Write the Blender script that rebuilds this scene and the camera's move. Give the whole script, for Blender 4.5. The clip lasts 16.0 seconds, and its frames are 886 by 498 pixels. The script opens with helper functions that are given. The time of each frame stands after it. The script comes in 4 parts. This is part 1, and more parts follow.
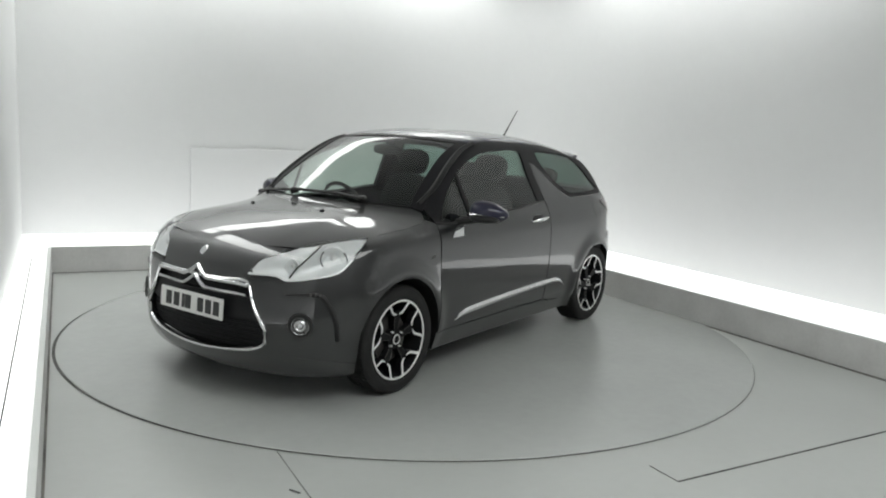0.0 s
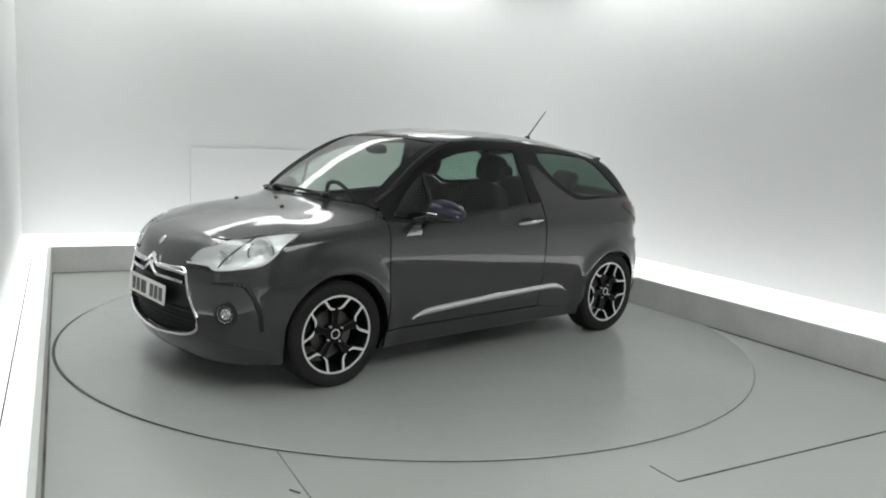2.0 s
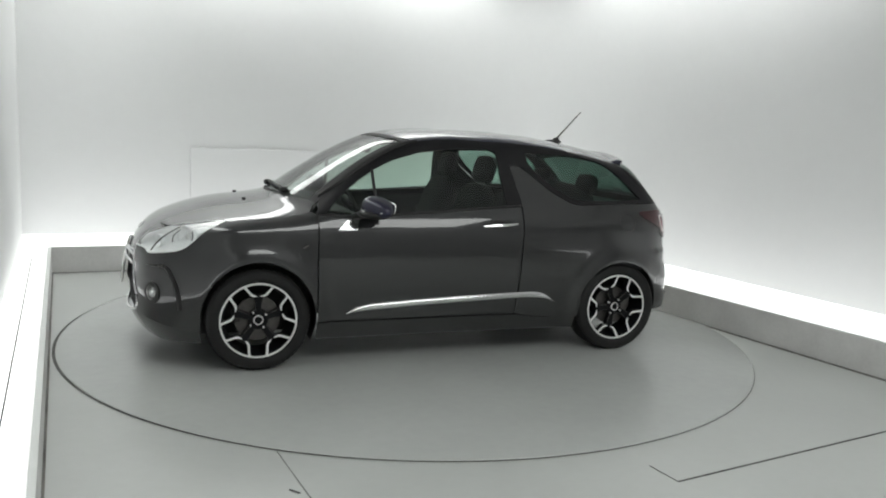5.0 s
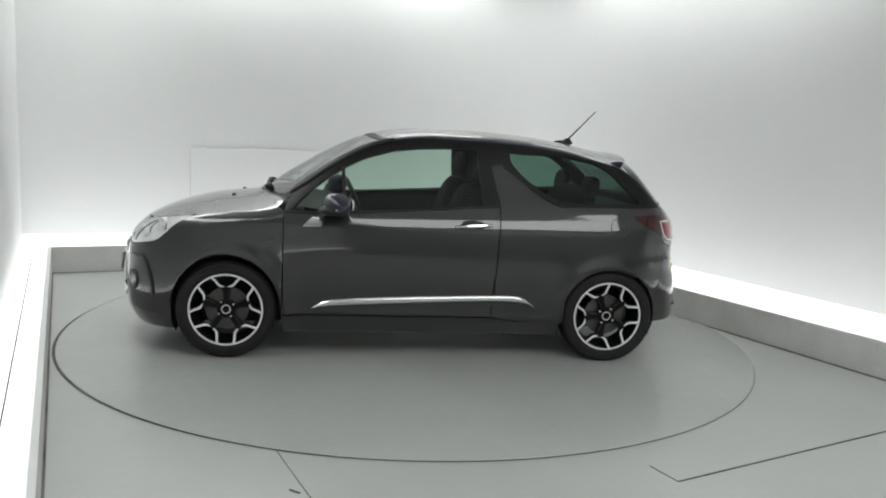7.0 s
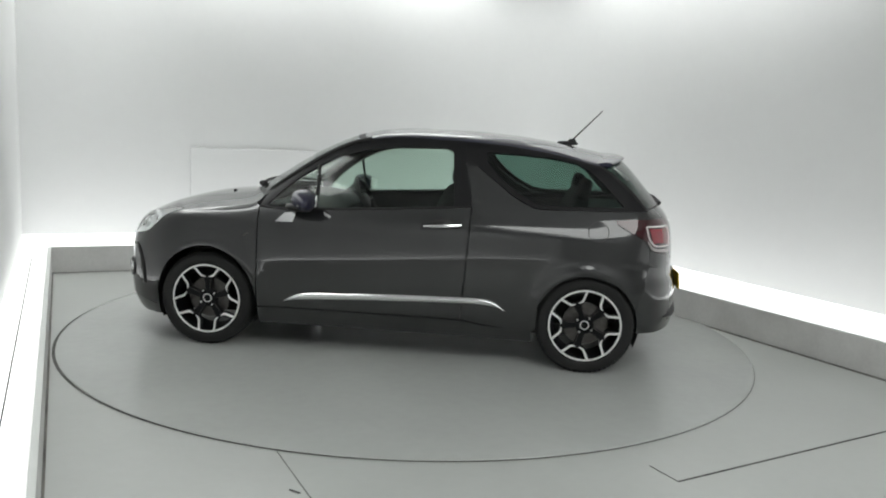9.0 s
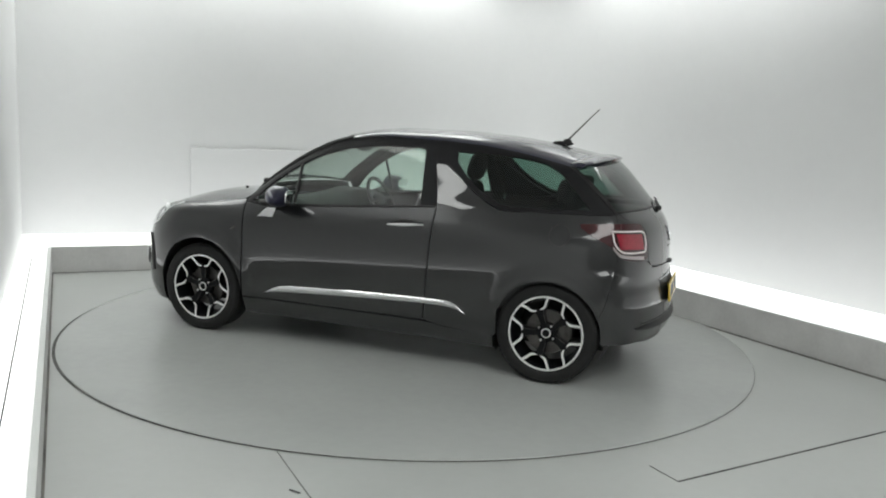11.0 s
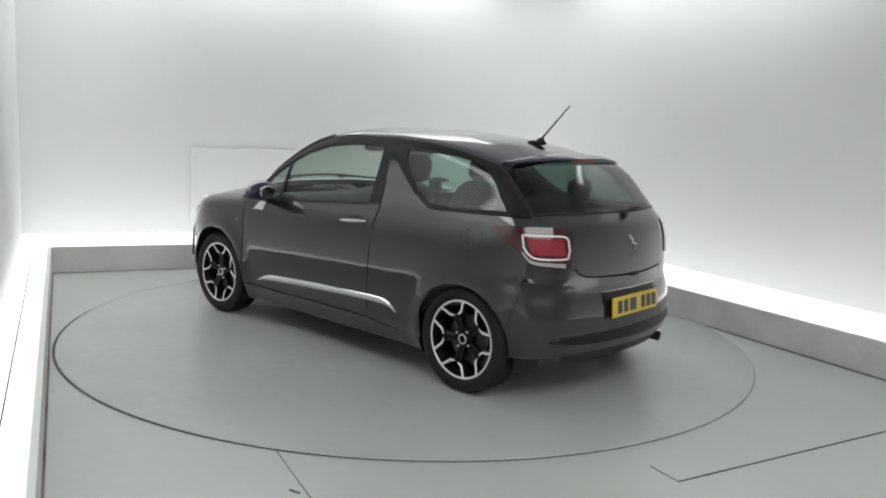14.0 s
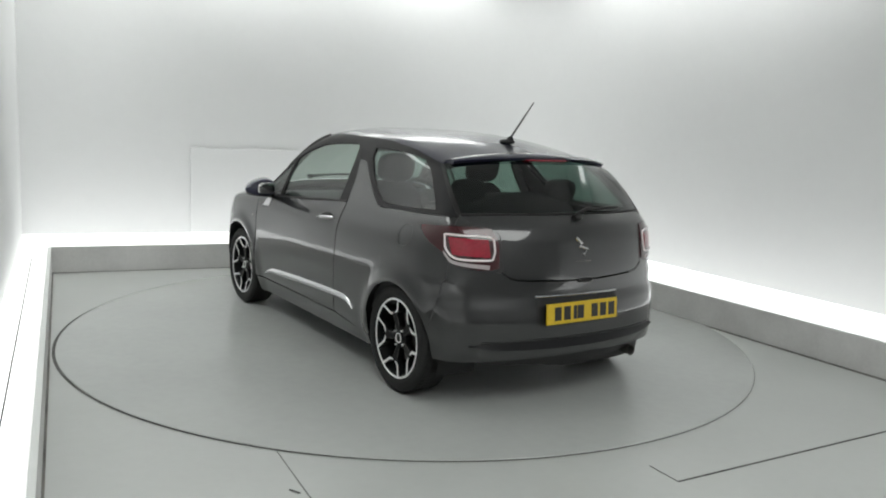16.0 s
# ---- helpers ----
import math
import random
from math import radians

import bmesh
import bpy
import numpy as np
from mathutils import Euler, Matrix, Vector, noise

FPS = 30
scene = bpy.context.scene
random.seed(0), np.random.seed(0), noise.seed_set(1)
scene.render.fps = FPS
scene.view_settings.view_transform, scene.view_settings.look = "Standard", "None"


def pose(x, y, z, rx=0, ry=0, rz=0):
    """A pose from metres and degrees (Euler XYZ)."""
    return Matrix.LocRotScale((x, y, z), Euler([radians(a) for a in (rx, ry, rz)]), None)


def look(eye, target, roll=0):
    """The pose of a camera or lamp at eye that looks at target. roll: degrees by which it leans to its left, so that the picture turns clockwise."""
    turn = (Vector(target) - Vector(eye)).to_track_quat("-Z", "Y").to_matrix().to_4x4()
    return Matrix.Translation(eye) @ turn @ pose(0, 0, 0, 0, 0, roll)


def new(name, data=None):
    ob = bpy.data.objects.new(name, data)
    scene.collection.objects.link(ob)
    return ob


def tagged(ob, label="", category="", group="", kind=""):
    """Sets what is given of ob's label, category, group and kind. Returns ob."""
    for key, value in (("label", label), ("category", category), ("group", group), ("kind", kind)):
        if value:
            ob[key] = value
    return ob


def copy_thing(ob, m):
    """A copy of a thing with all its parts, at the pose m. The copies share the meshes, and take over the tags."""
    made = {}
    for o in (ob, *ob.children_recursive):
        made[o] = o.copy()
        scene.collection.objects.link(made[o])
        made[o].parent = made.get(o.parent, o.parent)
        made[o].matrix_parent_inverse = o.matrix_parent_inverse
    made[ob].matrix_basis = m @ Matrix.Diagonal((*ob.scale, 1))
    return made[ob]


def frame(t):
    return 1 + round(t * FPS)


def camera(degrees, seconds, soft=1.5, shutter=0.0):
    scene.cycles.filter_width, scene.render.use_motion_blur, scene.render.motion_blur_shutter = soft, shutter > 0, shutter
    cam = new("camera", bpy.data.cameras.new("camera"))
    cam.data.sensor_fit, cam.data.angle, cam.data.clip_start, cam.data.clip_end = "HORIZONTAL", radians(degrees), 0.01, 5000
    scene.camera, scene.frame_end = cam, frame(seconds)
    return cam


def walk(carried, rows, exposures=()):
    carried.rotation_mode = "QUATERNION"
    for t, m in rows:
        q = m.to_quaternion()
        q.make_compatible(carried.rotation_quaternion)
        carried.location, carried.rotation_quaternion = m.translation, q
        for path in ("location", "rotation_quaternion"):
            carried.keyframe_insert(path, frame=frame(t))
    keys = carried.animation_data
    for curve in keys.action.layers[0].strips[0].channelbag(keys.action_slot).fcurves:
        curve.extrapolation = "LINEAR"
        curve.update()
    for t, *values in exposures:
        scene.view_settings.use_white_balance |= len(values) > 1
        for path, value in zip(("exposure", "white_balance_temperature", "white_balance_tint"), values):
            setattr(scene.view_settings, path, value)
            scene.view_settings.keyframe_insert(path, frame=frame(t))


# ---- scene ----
cam = camera(58.72, 16.0, soft=2.0)
VIEW = pose(0, 0, 1.5) @ look((0, 0, 0), (0, 0.988283, -0.152635), 2.818)
walk(cam, [(0, VIEW), (16, VIEW)])

# ---- light ----
world = bpy.data.worlds.new("world")
scene.world = world
world.use_nodes = True
world.node_tree.nodes["Background"].inputs[0].default_value = (.8, .85, .9, 1)
world.node_tree.nodes["Background"].inputs[1].default_value = 0.02
scene.view_settings.exposure = 0.0
PANEL_LIGHT, FILL_LIGHT, COVE_LIGHT = 4.35, 3.5, 1.27


# ---- materials ----
def material(name, colour, rough=.5, metal=0.0, coat=0.0, coat_rough=.04, shine=.5, coat_ior=1.5, spots=.0, size=4.0, bump=0.0, fine=60.0, ior=1.45, vary=0.0):
    m = bpy.data.materials.new(name)
    m.use_nodes = True
    n, l = m.node_tree.nodes, m.node_tree.links
    b = n["Principled BSDF"]
    b.inputs["Base Color"].default_value = (*colour, 1)
    b.inputs["Roughness"].default_value, b.inputs["Metallic"].default_value, b.inputs["IOR"].default_value = rough, metal, ior
    b.inputs["Coat Weight"].default_value, b.inputs["Coat Roughness"].default_value = coat, coat_rough
    b.inputs["Specular IOR Level"].default_value, b.inputs["Coat IOR"].default_value = shine, coat_ior
    where = n.new("ShaderNodeTexCoord")
    if spots or vary:
        big, small, mix = n.new("ShaderNodeTexNoise"), n.new("ShaderNodeTexNoise"), n.new("ShaderNodeMath")
        big.inputs["Scale"].default_value, small.inputs["Scale"].default_value = size, size*14
        big.inputs["Detail"].default_value = 5
        mix.operation = "MULTIPLY_ADD"
        mix.inputs[1].default_value = .35
        for t in (big, small):
            l.new(where.outputs["Object"], t.inputs["Vector"])
        l.new(small.outputs["Fac"], mix.inputs[0])
        l.new(big.outputs["Fac"], mix.inputs[2])
        ramp = n.new("ShaderNodeMapRange")
        ramp.inputs["From Min"].default_value, ramp.inputs["From Max"].default_value = .4, .95
        ramp.inputs["To Min"].default_value, ramp.inputs["To Max"].default_value = 1 - spots, 1 + spots
        l.new(mix.outputs[0], ramp.inputs["Value"])
        tint = n.new("ShaderNodeVectorMath")
        tint.operation = "SCALE"
        tint.inputs[0].default_value = colour
        l.new(ramp.outputs[0], tint.inputs["Scale"])
        l.new(tint.outputs[0], b.inputs["Base Color"])
        if vary:
            r2 = n.new("ShaderNodeMapRange")
            r2.inputs["From Min"].default_value, r2.inputs["From Max"].default_value = .4, .95
            r2.inputs["To Min"].default_value, r2.inputs["To Max"].default_value = rough - vary, rough + vary
            l.new(mix.outputs[0], r2.inputs["Value"])
            l.new(r2.outputs[0], b.inputs["Roughness"])
    if bump:
        t, h = n.new("ShaderNodeTexNoise"), n.new("ShaderNodeBump")
        t.inputs["Scale"].default_value, t.inputs["Detail"].default_value = fine, 4
        h.inputs["Strength"].default_value, h.inputs["Distance"].default_value = bump, .01
        l.new(where.outputs["Object"], t.inputs["Vector"])
        l.new(t.outputs["Fac"], h.inputs["Height"])
        l.new(h.outputs["Normal"], b.inputs["Normal"])
    return m


def glow(name, colour, strength):
    m = bpy.data.materials.new(name)
    m.use_nodes = True
    b = m.node_tree.nodes["Principled BSDF"]
    b.inputs["Base Color"].default_value = (.8, .8, .8, 1)
    b.inputs["Emission Color"].default_value, b.inputs["Emission Strength"].default_value = (*colour, 1), strength
    return m


def glazing(name, colour, rough=.05, ior=1.45):
    m = bpy.data.materials.new(name)
    m.use_nodes = True
    n, l = m.node_tree.nodes, m.node_tree.links
    n.remove(n["Principled BSDF"])
    clear, gloss, mix, fr = n.new("ShaderNodeBsdfTransparent"), n.new("ShaderNodeBsdfGlossy"), n.new("ShaderNodeMixShader"), n.new("ShaderNodeLayerWeight")
    steep, amount = n.new("ShaderNodeMath"), n.new("ShaderNodeMath")
    steep.operation, amount.operation = "POWER", "MULTIPLY_ADD"
    steep.inputs[1].default_value, amount.inputs[1].default_value, amount.inputs[2].default_value = 3.6, .85, .06
    clear.inputs["Color"].default_value = (*colour, 1)
    gloss.inputs["Roughness"].default_value = rough
    fr.inputs["Blend"].default_value = .5
    l.new(fr.outputs["Facing"], steep.inputs[0])
    l.new(steep.outputs[0], amount.inputs[0])
    l.new(amount.outputs[0], mix.inputs[0])
    l.new(clear.outputs[0], mix.inputs[1])
    l.new(gloss.outputs[0], mix.inputs[2])
    l.new(mix.outputs[0], n["Material Output"].inputs["Surface"])
    return m


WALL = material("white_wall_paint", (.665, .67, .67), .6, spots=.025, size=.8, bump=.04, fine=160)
# darkness of the unseen front end, put into the wall's colour
FRONT_GREY = material("front_wall_dimmed_grey", (.34, .34, .34), .8, spots=.08, size=.8)
CEILING = material("pale_ceiling_paint", (.62, .62, .62), .7, spots=.02, size=1)
FLOOR = material("grey_floor_paint", (.465, .48, .465), .32, spots=.05, size=1.3, bump=.02, fine=90, vary=.02)
DISC = material("grey_turntable_paint", (.44, .455, .44), .25, spots=.06, size=1.1, bump=.02, fine=90, vary=.02)
KERB = material("grey_kerb_paint", (.64, .635, .625), .5, spots=.12, size=3, bump=.05)
KERB_TOP = material("pale_kerb_paint", (.72, .74, .72), .5, spots=.03, size=3)
KERB_FOOT = material("kerb_foot_dark", (.16, .155, .145), .8, spots=.55, size=3.5)
DARK = material("dark_joint", (.03, .03, .03), .7)
PANEL = glow("ceiling_light_diffuser", (.975, 1, .975), PANEL_LIGHT)
# glow of an added fill panel, weak and broad
SOFT_FILL = glow("soft_fill_glow", (.975, 1, .975), FILL_LIGHT)
COVE = glow("cove_light_diffuser", (.98, 1, .985), COVE_LIGHT)


# ---- mesh helpers ----
def mesh_of(name, bm, mat, smooth=True):
    me = bpy.data.meshes.new(name)
    bmesh.ops.recalc_face_normals(bm, faces=bm.faces)
    for f in bm.faces:
        f.smooth = smooth
    for e in bm.edges:
        if len(e.link_faces) == 2 and e.calc_face_angle(0) > .65:
            e.smooth = False
    bm.to_mesh(me)
    bm.free()
    me.materials.append(mat)
    return me


def part(name, bm, mat, parent, label="", smooth=True):
    ob = new(name, mesh_of(name, bm, mat, smooth))
    ob.parent = parent
    return tagged(ob, label)


def slab(bm, corners, z0, z1, bevel=0.0):
    """A prism over a polygon of (x, y) corners."""
    low = [bm.verts.new((x, y, z0)) for x, y in corners]
    high = [bm.verts.new((x, y, z1)) for x, y in corners]
    n = len(corners)
    made = [bm.faces.new(low[::-1]), bm.faces.new(high)]
    made += [bm.faces.new((low[i], low[(i + 1) % n], high[(i + 1) % n], high[i])) for i in range(n)]
    if bevel:
        es = list({e for f in made for e in f.edges})
        bmesh.ops.bevel(bm, geom=es, offset=bevel, segments=2, affect="EDGES", profile=.5)
    return bm


def box(bm, c, s, bevel=0.0, m=None):
    made = bmesh.ops.create_cube(bm, size=1, matrix=Matrix.Translation(c) @ (m or Matrix()) @ Matrix.Diagonal((*s, 1)))["verts"]
    if bevel:
        bmesh.ops.bevel(bm, geom=list({e for v in made for e in v.link_edges}), offset=bevel, segments=2, affect="EDGES", profile=.5)
    return bm


# ---- the room ----
A = Vector((-3.585, 7.105))
BACK, LEFT, RIGHT = Vector((.9006, .4346)), Vector((.439, -.8985)), Vector((.5102, -.8601))
R0 = Vector((2.59, 5.619))
LEFT.normalize(), BACK.normalize(), RIGHT.normalize()
HIGH = 3.35


def meet(p, d, q, e):
    k = ((q - p).x*e.y - (q - p).y*e.x)/(d.x*e.y - d.y*e.x)
    return p + k*d


OUT_L, OUT_B, OUT_R = Vector((-.8985, -.439)), Vector((-.4346, .9006)), Vector((.8601, .5102))
FRONT0, FRONT = Vector((.25, -1.5)), Vector((.8746, .4848))
OUT_F = Vector((.4848, -.8746))


def outline(dl, db, dr, df):
    """The room's four corners with each side moved outwards: back left, back right, front right, front left."""
    l, b, r, f = A + OUT_L*dl, A + OUT_B*db, R0 + OUT_R*dr, FRONT0 + OUT_F*df
    return [meet(l, LEFT, b, BACK), meet(b, BACK, r, RIGHT), meet(r, RIGHT, f, FRONT), meet(l, LEFT, f, FRONT)]


inner, cap, sill, wall_in, wall_out = outline(0, 0, 0, 0), outline(.03, .03, .03, 0), outline(.032, .032, .032, 0), outline(.27, .9, .9, .0), outline(.45, 1.1, 1.1, .2)

floor = new("floor", mesh_of("floor", slab(bmesh.new(), wall_out, -.2, 0), FLOOR, False))
tagged(floor, "pale grey painted studio floor with a faint sheen", "floor", kind="structure")
BEND = 1.0
bend_a, bend_b = wall_in[1] - BACK*BEND, wall_in[1] + RIGHT*BEND
back_a, back_b = bend_a + OUT_B*.2, bend_b + OUT_R*.2
for name, plan in (("wall_left", (wall_in[3], wall_in[0], wall_out[0], wall_out[3])), ("wall_back", (wall_in[0], bend_a, back_a, wall_out[0])),
                   ("wall_right", (bend_b, wall_in[2], wall_out[2], back_b)), ("wall_front", (wall_in[2], wall_in[3], wall_out[3], wall_out[2]))):
    # the front wall is out of view, greyed to darken the car's reflections
    ob = new(name, mesh_of(name, slab(bmesh.new(), plan, 0, HIGH), FRONT_GREY if name == "wall_front" else WALL, False))
    tagged(ob, "unseen end wall, mid grey to darken its reflection in the car" if name == "wall_front" else "smooth white painted studio wall lit from its foot", "wall", kind="structure")
ceiling = new("ceiling", mesh_of("ceiling", slab(bmesh.new(), wall_out, HIGH, HIGH + .15), CEILING, False))
tagged(ceiling, "pale painted studio ceiling", "ceiling", kind="structure")

# kerbs with light troughs behind them
for name, i, j in (("kerb_left", 3, 0), ("kerb_back", 0, 1), ("kerb_right", 1, 2)):
    kerb = new(name, mesh_of(name, slab(bmesh.new(), [inner[i], inner[j], cap[j], cap[i]], 0, .236), KERB, False))
    tagged(kerb, "low grey painted kerb along the foot of the wall", "kerb", kind="structure")
    a, b, c, d = inner[i], inner[j], cap[j], cap[i]
    part("kerb_cap", slab(bmesh.new(), [a, b, c, d], .236, .242), KERB_TOP, kerb, "pale top of the kerb", False)
    along = {"kerb_left": OUT_L, "kerb_back": OUT_B, "kerb_right": OUT_R}[name]*(-.034 if name == "kerb_right" else -.012)
    # uneven dark strip on the floor along the kerb, wider on the right
    part("kerb_foot", slab(bmesh.new(), [a + along, b + along, b, a], 0, .003), KERB_FOOT, kerb, "uneven dark strip at the foot of the kerb", False)
    trough = new("cove_light", mesh_of("cove_light", slab(bmesh.new(), [sill[i], sill[j], wall_in[j].lerp(sill[j], .03), wall_in[i].lerp(sill[i], .03)], 0, .236), COVE, False))
    part("edge_strip", slab(bmesh.new(), [sill[i], sill[j], sill[j].lerp(wall_in[j], .012), sill[i].lerp(wall_in[i], .012)], .2362, .240), KERB_TOP, trough, "white edge profile", False)
    if name == "kerb_left":
        p, q = A + OUT_L*.140, A + OUT_L*.140 + LEFT*9
        p = p + LEFT*.5
        part("cover_joint", slab(bmesh.new(), [p, q, q + OUT_L*.007, p + OUT_L*.007], .2363, .239), DARK, trough, "thin dark joint in the light cover", False)
    tagged(trough, "long white cove light between kerb and wall", "cove light", group="cove lights")

# a rounded inner corner where the back and right walls meet
bm = bmesh.new()
arc = [bend_a*(1 - k)**2 + wall_in[1]*2*k*(1 - k) + bend_b*k*k for k in np.linspace(0, 1, 33)]
lows, highs = [[bm.verts.new((p.x, p.y, z)) for p in arc] for z in (0, HIGH)]
for k in range(32):
    bm.faces.new((lows[k], lows[k + 1], highs[k + 1], highs[k])).smooth = True
slab(bm, [*arc, back_b, wall_out[1], back_a], 0, HIGH)
for f in [f for f in bm.faces if not f.smooth and len(f.verts) == 4 and all(any((Vector((v.co.x, v.co.y)) - p).length < 1e-6 for p in arc) for v in f.verts)]:
    if (f.calc_center_median().to_2d() - (bend_a + bend_b)/2).length > 1e-3:
        bm.faces.remove(f)
me = bpy.data.meshes.new("wall_corner")
bm.to_mesh(me)
bm.free()
me.materials.append(WALL)
ob = new("wall_corner", me)
tagged(ob, "rounded white corner between two studio walls", "wall", kind="structure")

# a shallow shutter panel on the back wall
p, q = wall_in[0] + BACK*1.62, wall_in[0] + BACK*4.1
hatch = new("wall_panel", mesh_of("wall_panel", slab(bmesh.new(), [p, q, q - OUT_B*.02, p - OUT_B*.02], .02, 1.155, .006), WALL, False))
tagged(hatch, "shallow white panel on the studio wall", "wall panel", kind="structure")

# light panels flush with the ceiling, all out of view


def ceiling_panel(c, along, length, width, mat=PANEL):
    across = Vector((-along.y, along.x))
    p = [c - along*length/2 - across*width/2, c + along*length/2 - across*width/2, c + along*length/2 + across*width/2, c - along*length/2 + across*width/2]
    ob = new("ceiling_light", mesh_of("ceiling_light", slab(bmesh.new(), p, HIGH - .03, HIGH - .004), mat, False))
    return tagged(ob, "long unseen flush white ceiling light panel", "ceiling light", group="ceiling lights")


ceiling_panel(wall_in[0] + BACK*1.75 - OUT_B*.42, BACK, 2.9, .64)
ceiling_panel(wall_in[0] + BACK*4.2 - OUT_B*.42, BACK, 1.6, .64)
ceiling_panel(wall_in[1] + RIGHT*2.9 - OUT_R*.42, RIGHT, 3.6, .46)
# unseen fill panel, added to brighten the floor at the front right
ceiling_panel(Vector((1.80, 1.2)), FRONT, 3.5, 2.5, SOFT_FILL)
# unseen panel, added to brighten the left wall and back left corner
ceiling_panel(wall_in[0] + LEFT*3.3 - OUT_L*.40, LEFT, 4.2, .62)

# unseen dropped baffles, added to keep the wall-washing lights out of reflections
for name, i, j in (("light_baffle_left", 3, 0), ("light_baffle_right", 1, 2)):
    f0, f1 = outline(.27 - .72, .9 - .78, .9 - .78, 0), outline(.27 - .75, .9 - .81, .9 - .81, 0)
    ob = new(name, mesh_of(name, slab(bmesh.new(), [f0[i], f0[j], f1[j], f1[i]], HIGH - .36, HIGH), CEILING, False))
    tagged(ob, "plain pale unseen baffle added under the ceiling to hide the lights", "fascia", kind="structure")

# joint round the turntable, and joints of the floor cover
HUB = Vector((-.207, 5.804))
bm = bmesh.new()
a, b = [], []
for k in range(240):
    w = 2*math.pi*k/240
    wide = .0095 + .0085*math.cos(w - math.radians(205))
    a.append(bm.verts.new((HUB.x + 2.4262*math.cos(w), HUB.y + 2.4262*math.sin(w), .0022)))
    b.append(bm.verts.new((HUB.x + (2.4262 + wide)*math.cos(w), HUB.y + (2.4262 + wide)*math.sin(w), .0022)))
for k in range(240):
    bm.faces.new((a[k], a[(k + 1) % 240], b[(k + 1) % 240], b[k]))
JOINT = material("dusty_joint", (.10, .10, .095), .8, spots=.85, size=1.4)
part("turntable_joint", bm, JOINT, floor, "dark gap round the turntable", False)


FAINT = material("pale_dusty_joint", (.20, .20, .19), .8, spots=.5, size=2.5)


def joint(p, q, wide, mat=JOINT):
    d = (Vector(q) - Vector(p)).normalized()*wide/2
    n = Vector((-d.y, d.x))
    return part("floor_joint", slab(bmesh.new(), [Vector(p) - n, Vector(q) - n, Vector(q) + n, Vector(p) + n], .0005, .0025), mat, floor, "thin dark joint in the floor", False)


joint((-.713, 3.412), (-.39, 2.80), .005, FAINT)
joint((1.091, 3.298), (2.75, 4.235), .010)
joint((1.005, 3.453), (1.091, 3.298), .005, FAINT)
part("floor_scuff", slab(bmesh.new(), [(-.585, 3.035), (-.535, 3.005), (-.530, 3.018), (-.580, 3.045)], .0005, .0022), JOINT, floor, "small dark scuff", False)
# ---- car body form ----
def curve(table):
    xs, ys = np.array([a for a, b in table], float), np.array([b for a, b in table], float)
    h = np.diff(xs)
    d = np.diff(ys) / h
    m = np.concatenate([[d[0]], np.where(d[1:] * d[:-1] > 0, 2 * d[1:] * d[:-1] / (d[1:] + d[:-1] + 1e-12), 0), [d[-1]]])

    def f(x):
        x = np.asarray(x, float)
        i = np.clip(np.searchsorted(xs, x) - 1, 0, len(h) - 1)
        t = (x - xs[i]) / h[i]
        tc = np.clip(t, 0, 1)
        v = (2*tc**3 - 3*tc**2 + 1)*ys[i] + (tc**3 - 2*tc**2 + tc)*h[i]*m[i] + (3*tc**2 - 2*tc**3)*ys[i+1] + (tc**3 - tc**2)*h[i]*m[i+1]
        return v + np.where(t < 0, t*h[i]*m[0], 0) + np.where(t > 1, (t - 1)*h[i]*m[-1], 0)
    return f


TOP = curve([(-2.2, 1.10), (-1.45, 1.345), (-1.28, 1.378), (-1.0, 1.428), (-.7, 1.462), (-.35, 1.478), (-.05, 1.478), (.16, 1.464),
             (.40, 1.412), (.62, 1.314), (.90, 1.147), (1.075, 1.030), (1.12, 1.006), (1.22, .985), (1.43, .957), (1.58, .922), (1.72, .875), (1.85, .805), (1.95, .70), (2.1, .5)])
BOW = curve([(-.4, 0), (-.1, .03), (.3, .10), (.9, .20), (1.2, .10), (1.5, .05), (2.0, .07)])
CROWN = curve([(-1.6, .07), (-.3, .055), (.3, .05), (.8, .02), (1.0, .03), (1.3, .035), (1.7, .03), (2.0, .0)])
PLAN = curve([(-2.0, .70), (-1.8, .765), (-1.6, .815), (-1.4, .845), (-1.232, .855), (-.8, .852), (0, .850), (.8, .853), (1.232, .857), (1.5, .85), (1.75, .82), (2.0, .76)])
INSET = curve([(.1, .09), (.16, .075), (.25, .045), (.31, .022), (.38, .013), (.46, .006), (.54, .0015), (.61, .000), (.70, .0015), (.78, .0055), (.842, .0115), (.866, .018), (.90, .029), (.96, .057),
               (1.02, .085), (1.10, .125), (1.2, .170), (1.3, .213), (1.4, .258), (1.55, .33)])
NOSE = curve([(.05, 1.80), (.14, 1.875), (.2, 1.935), (.3, 1.975), (.45, 1.985), (.55, 1.975), (.62, 1.966), (.70, 1.945), (.78, 1.908), (.86, 1.85), (1.0, 1.72)])
TAIL = curve([(.1, -1.70), (.17, -1.79), (.24, -1.865), (.36, -1.885), (.48, -1.885), (.56, -1.872), (.63, -1.848), (.75, -1.842), (.90, -1.822), (.98, -1.785), (1.06, -1.712), (1.2, -1.588), (1.33, -1.465), (1.5, -1.29)])


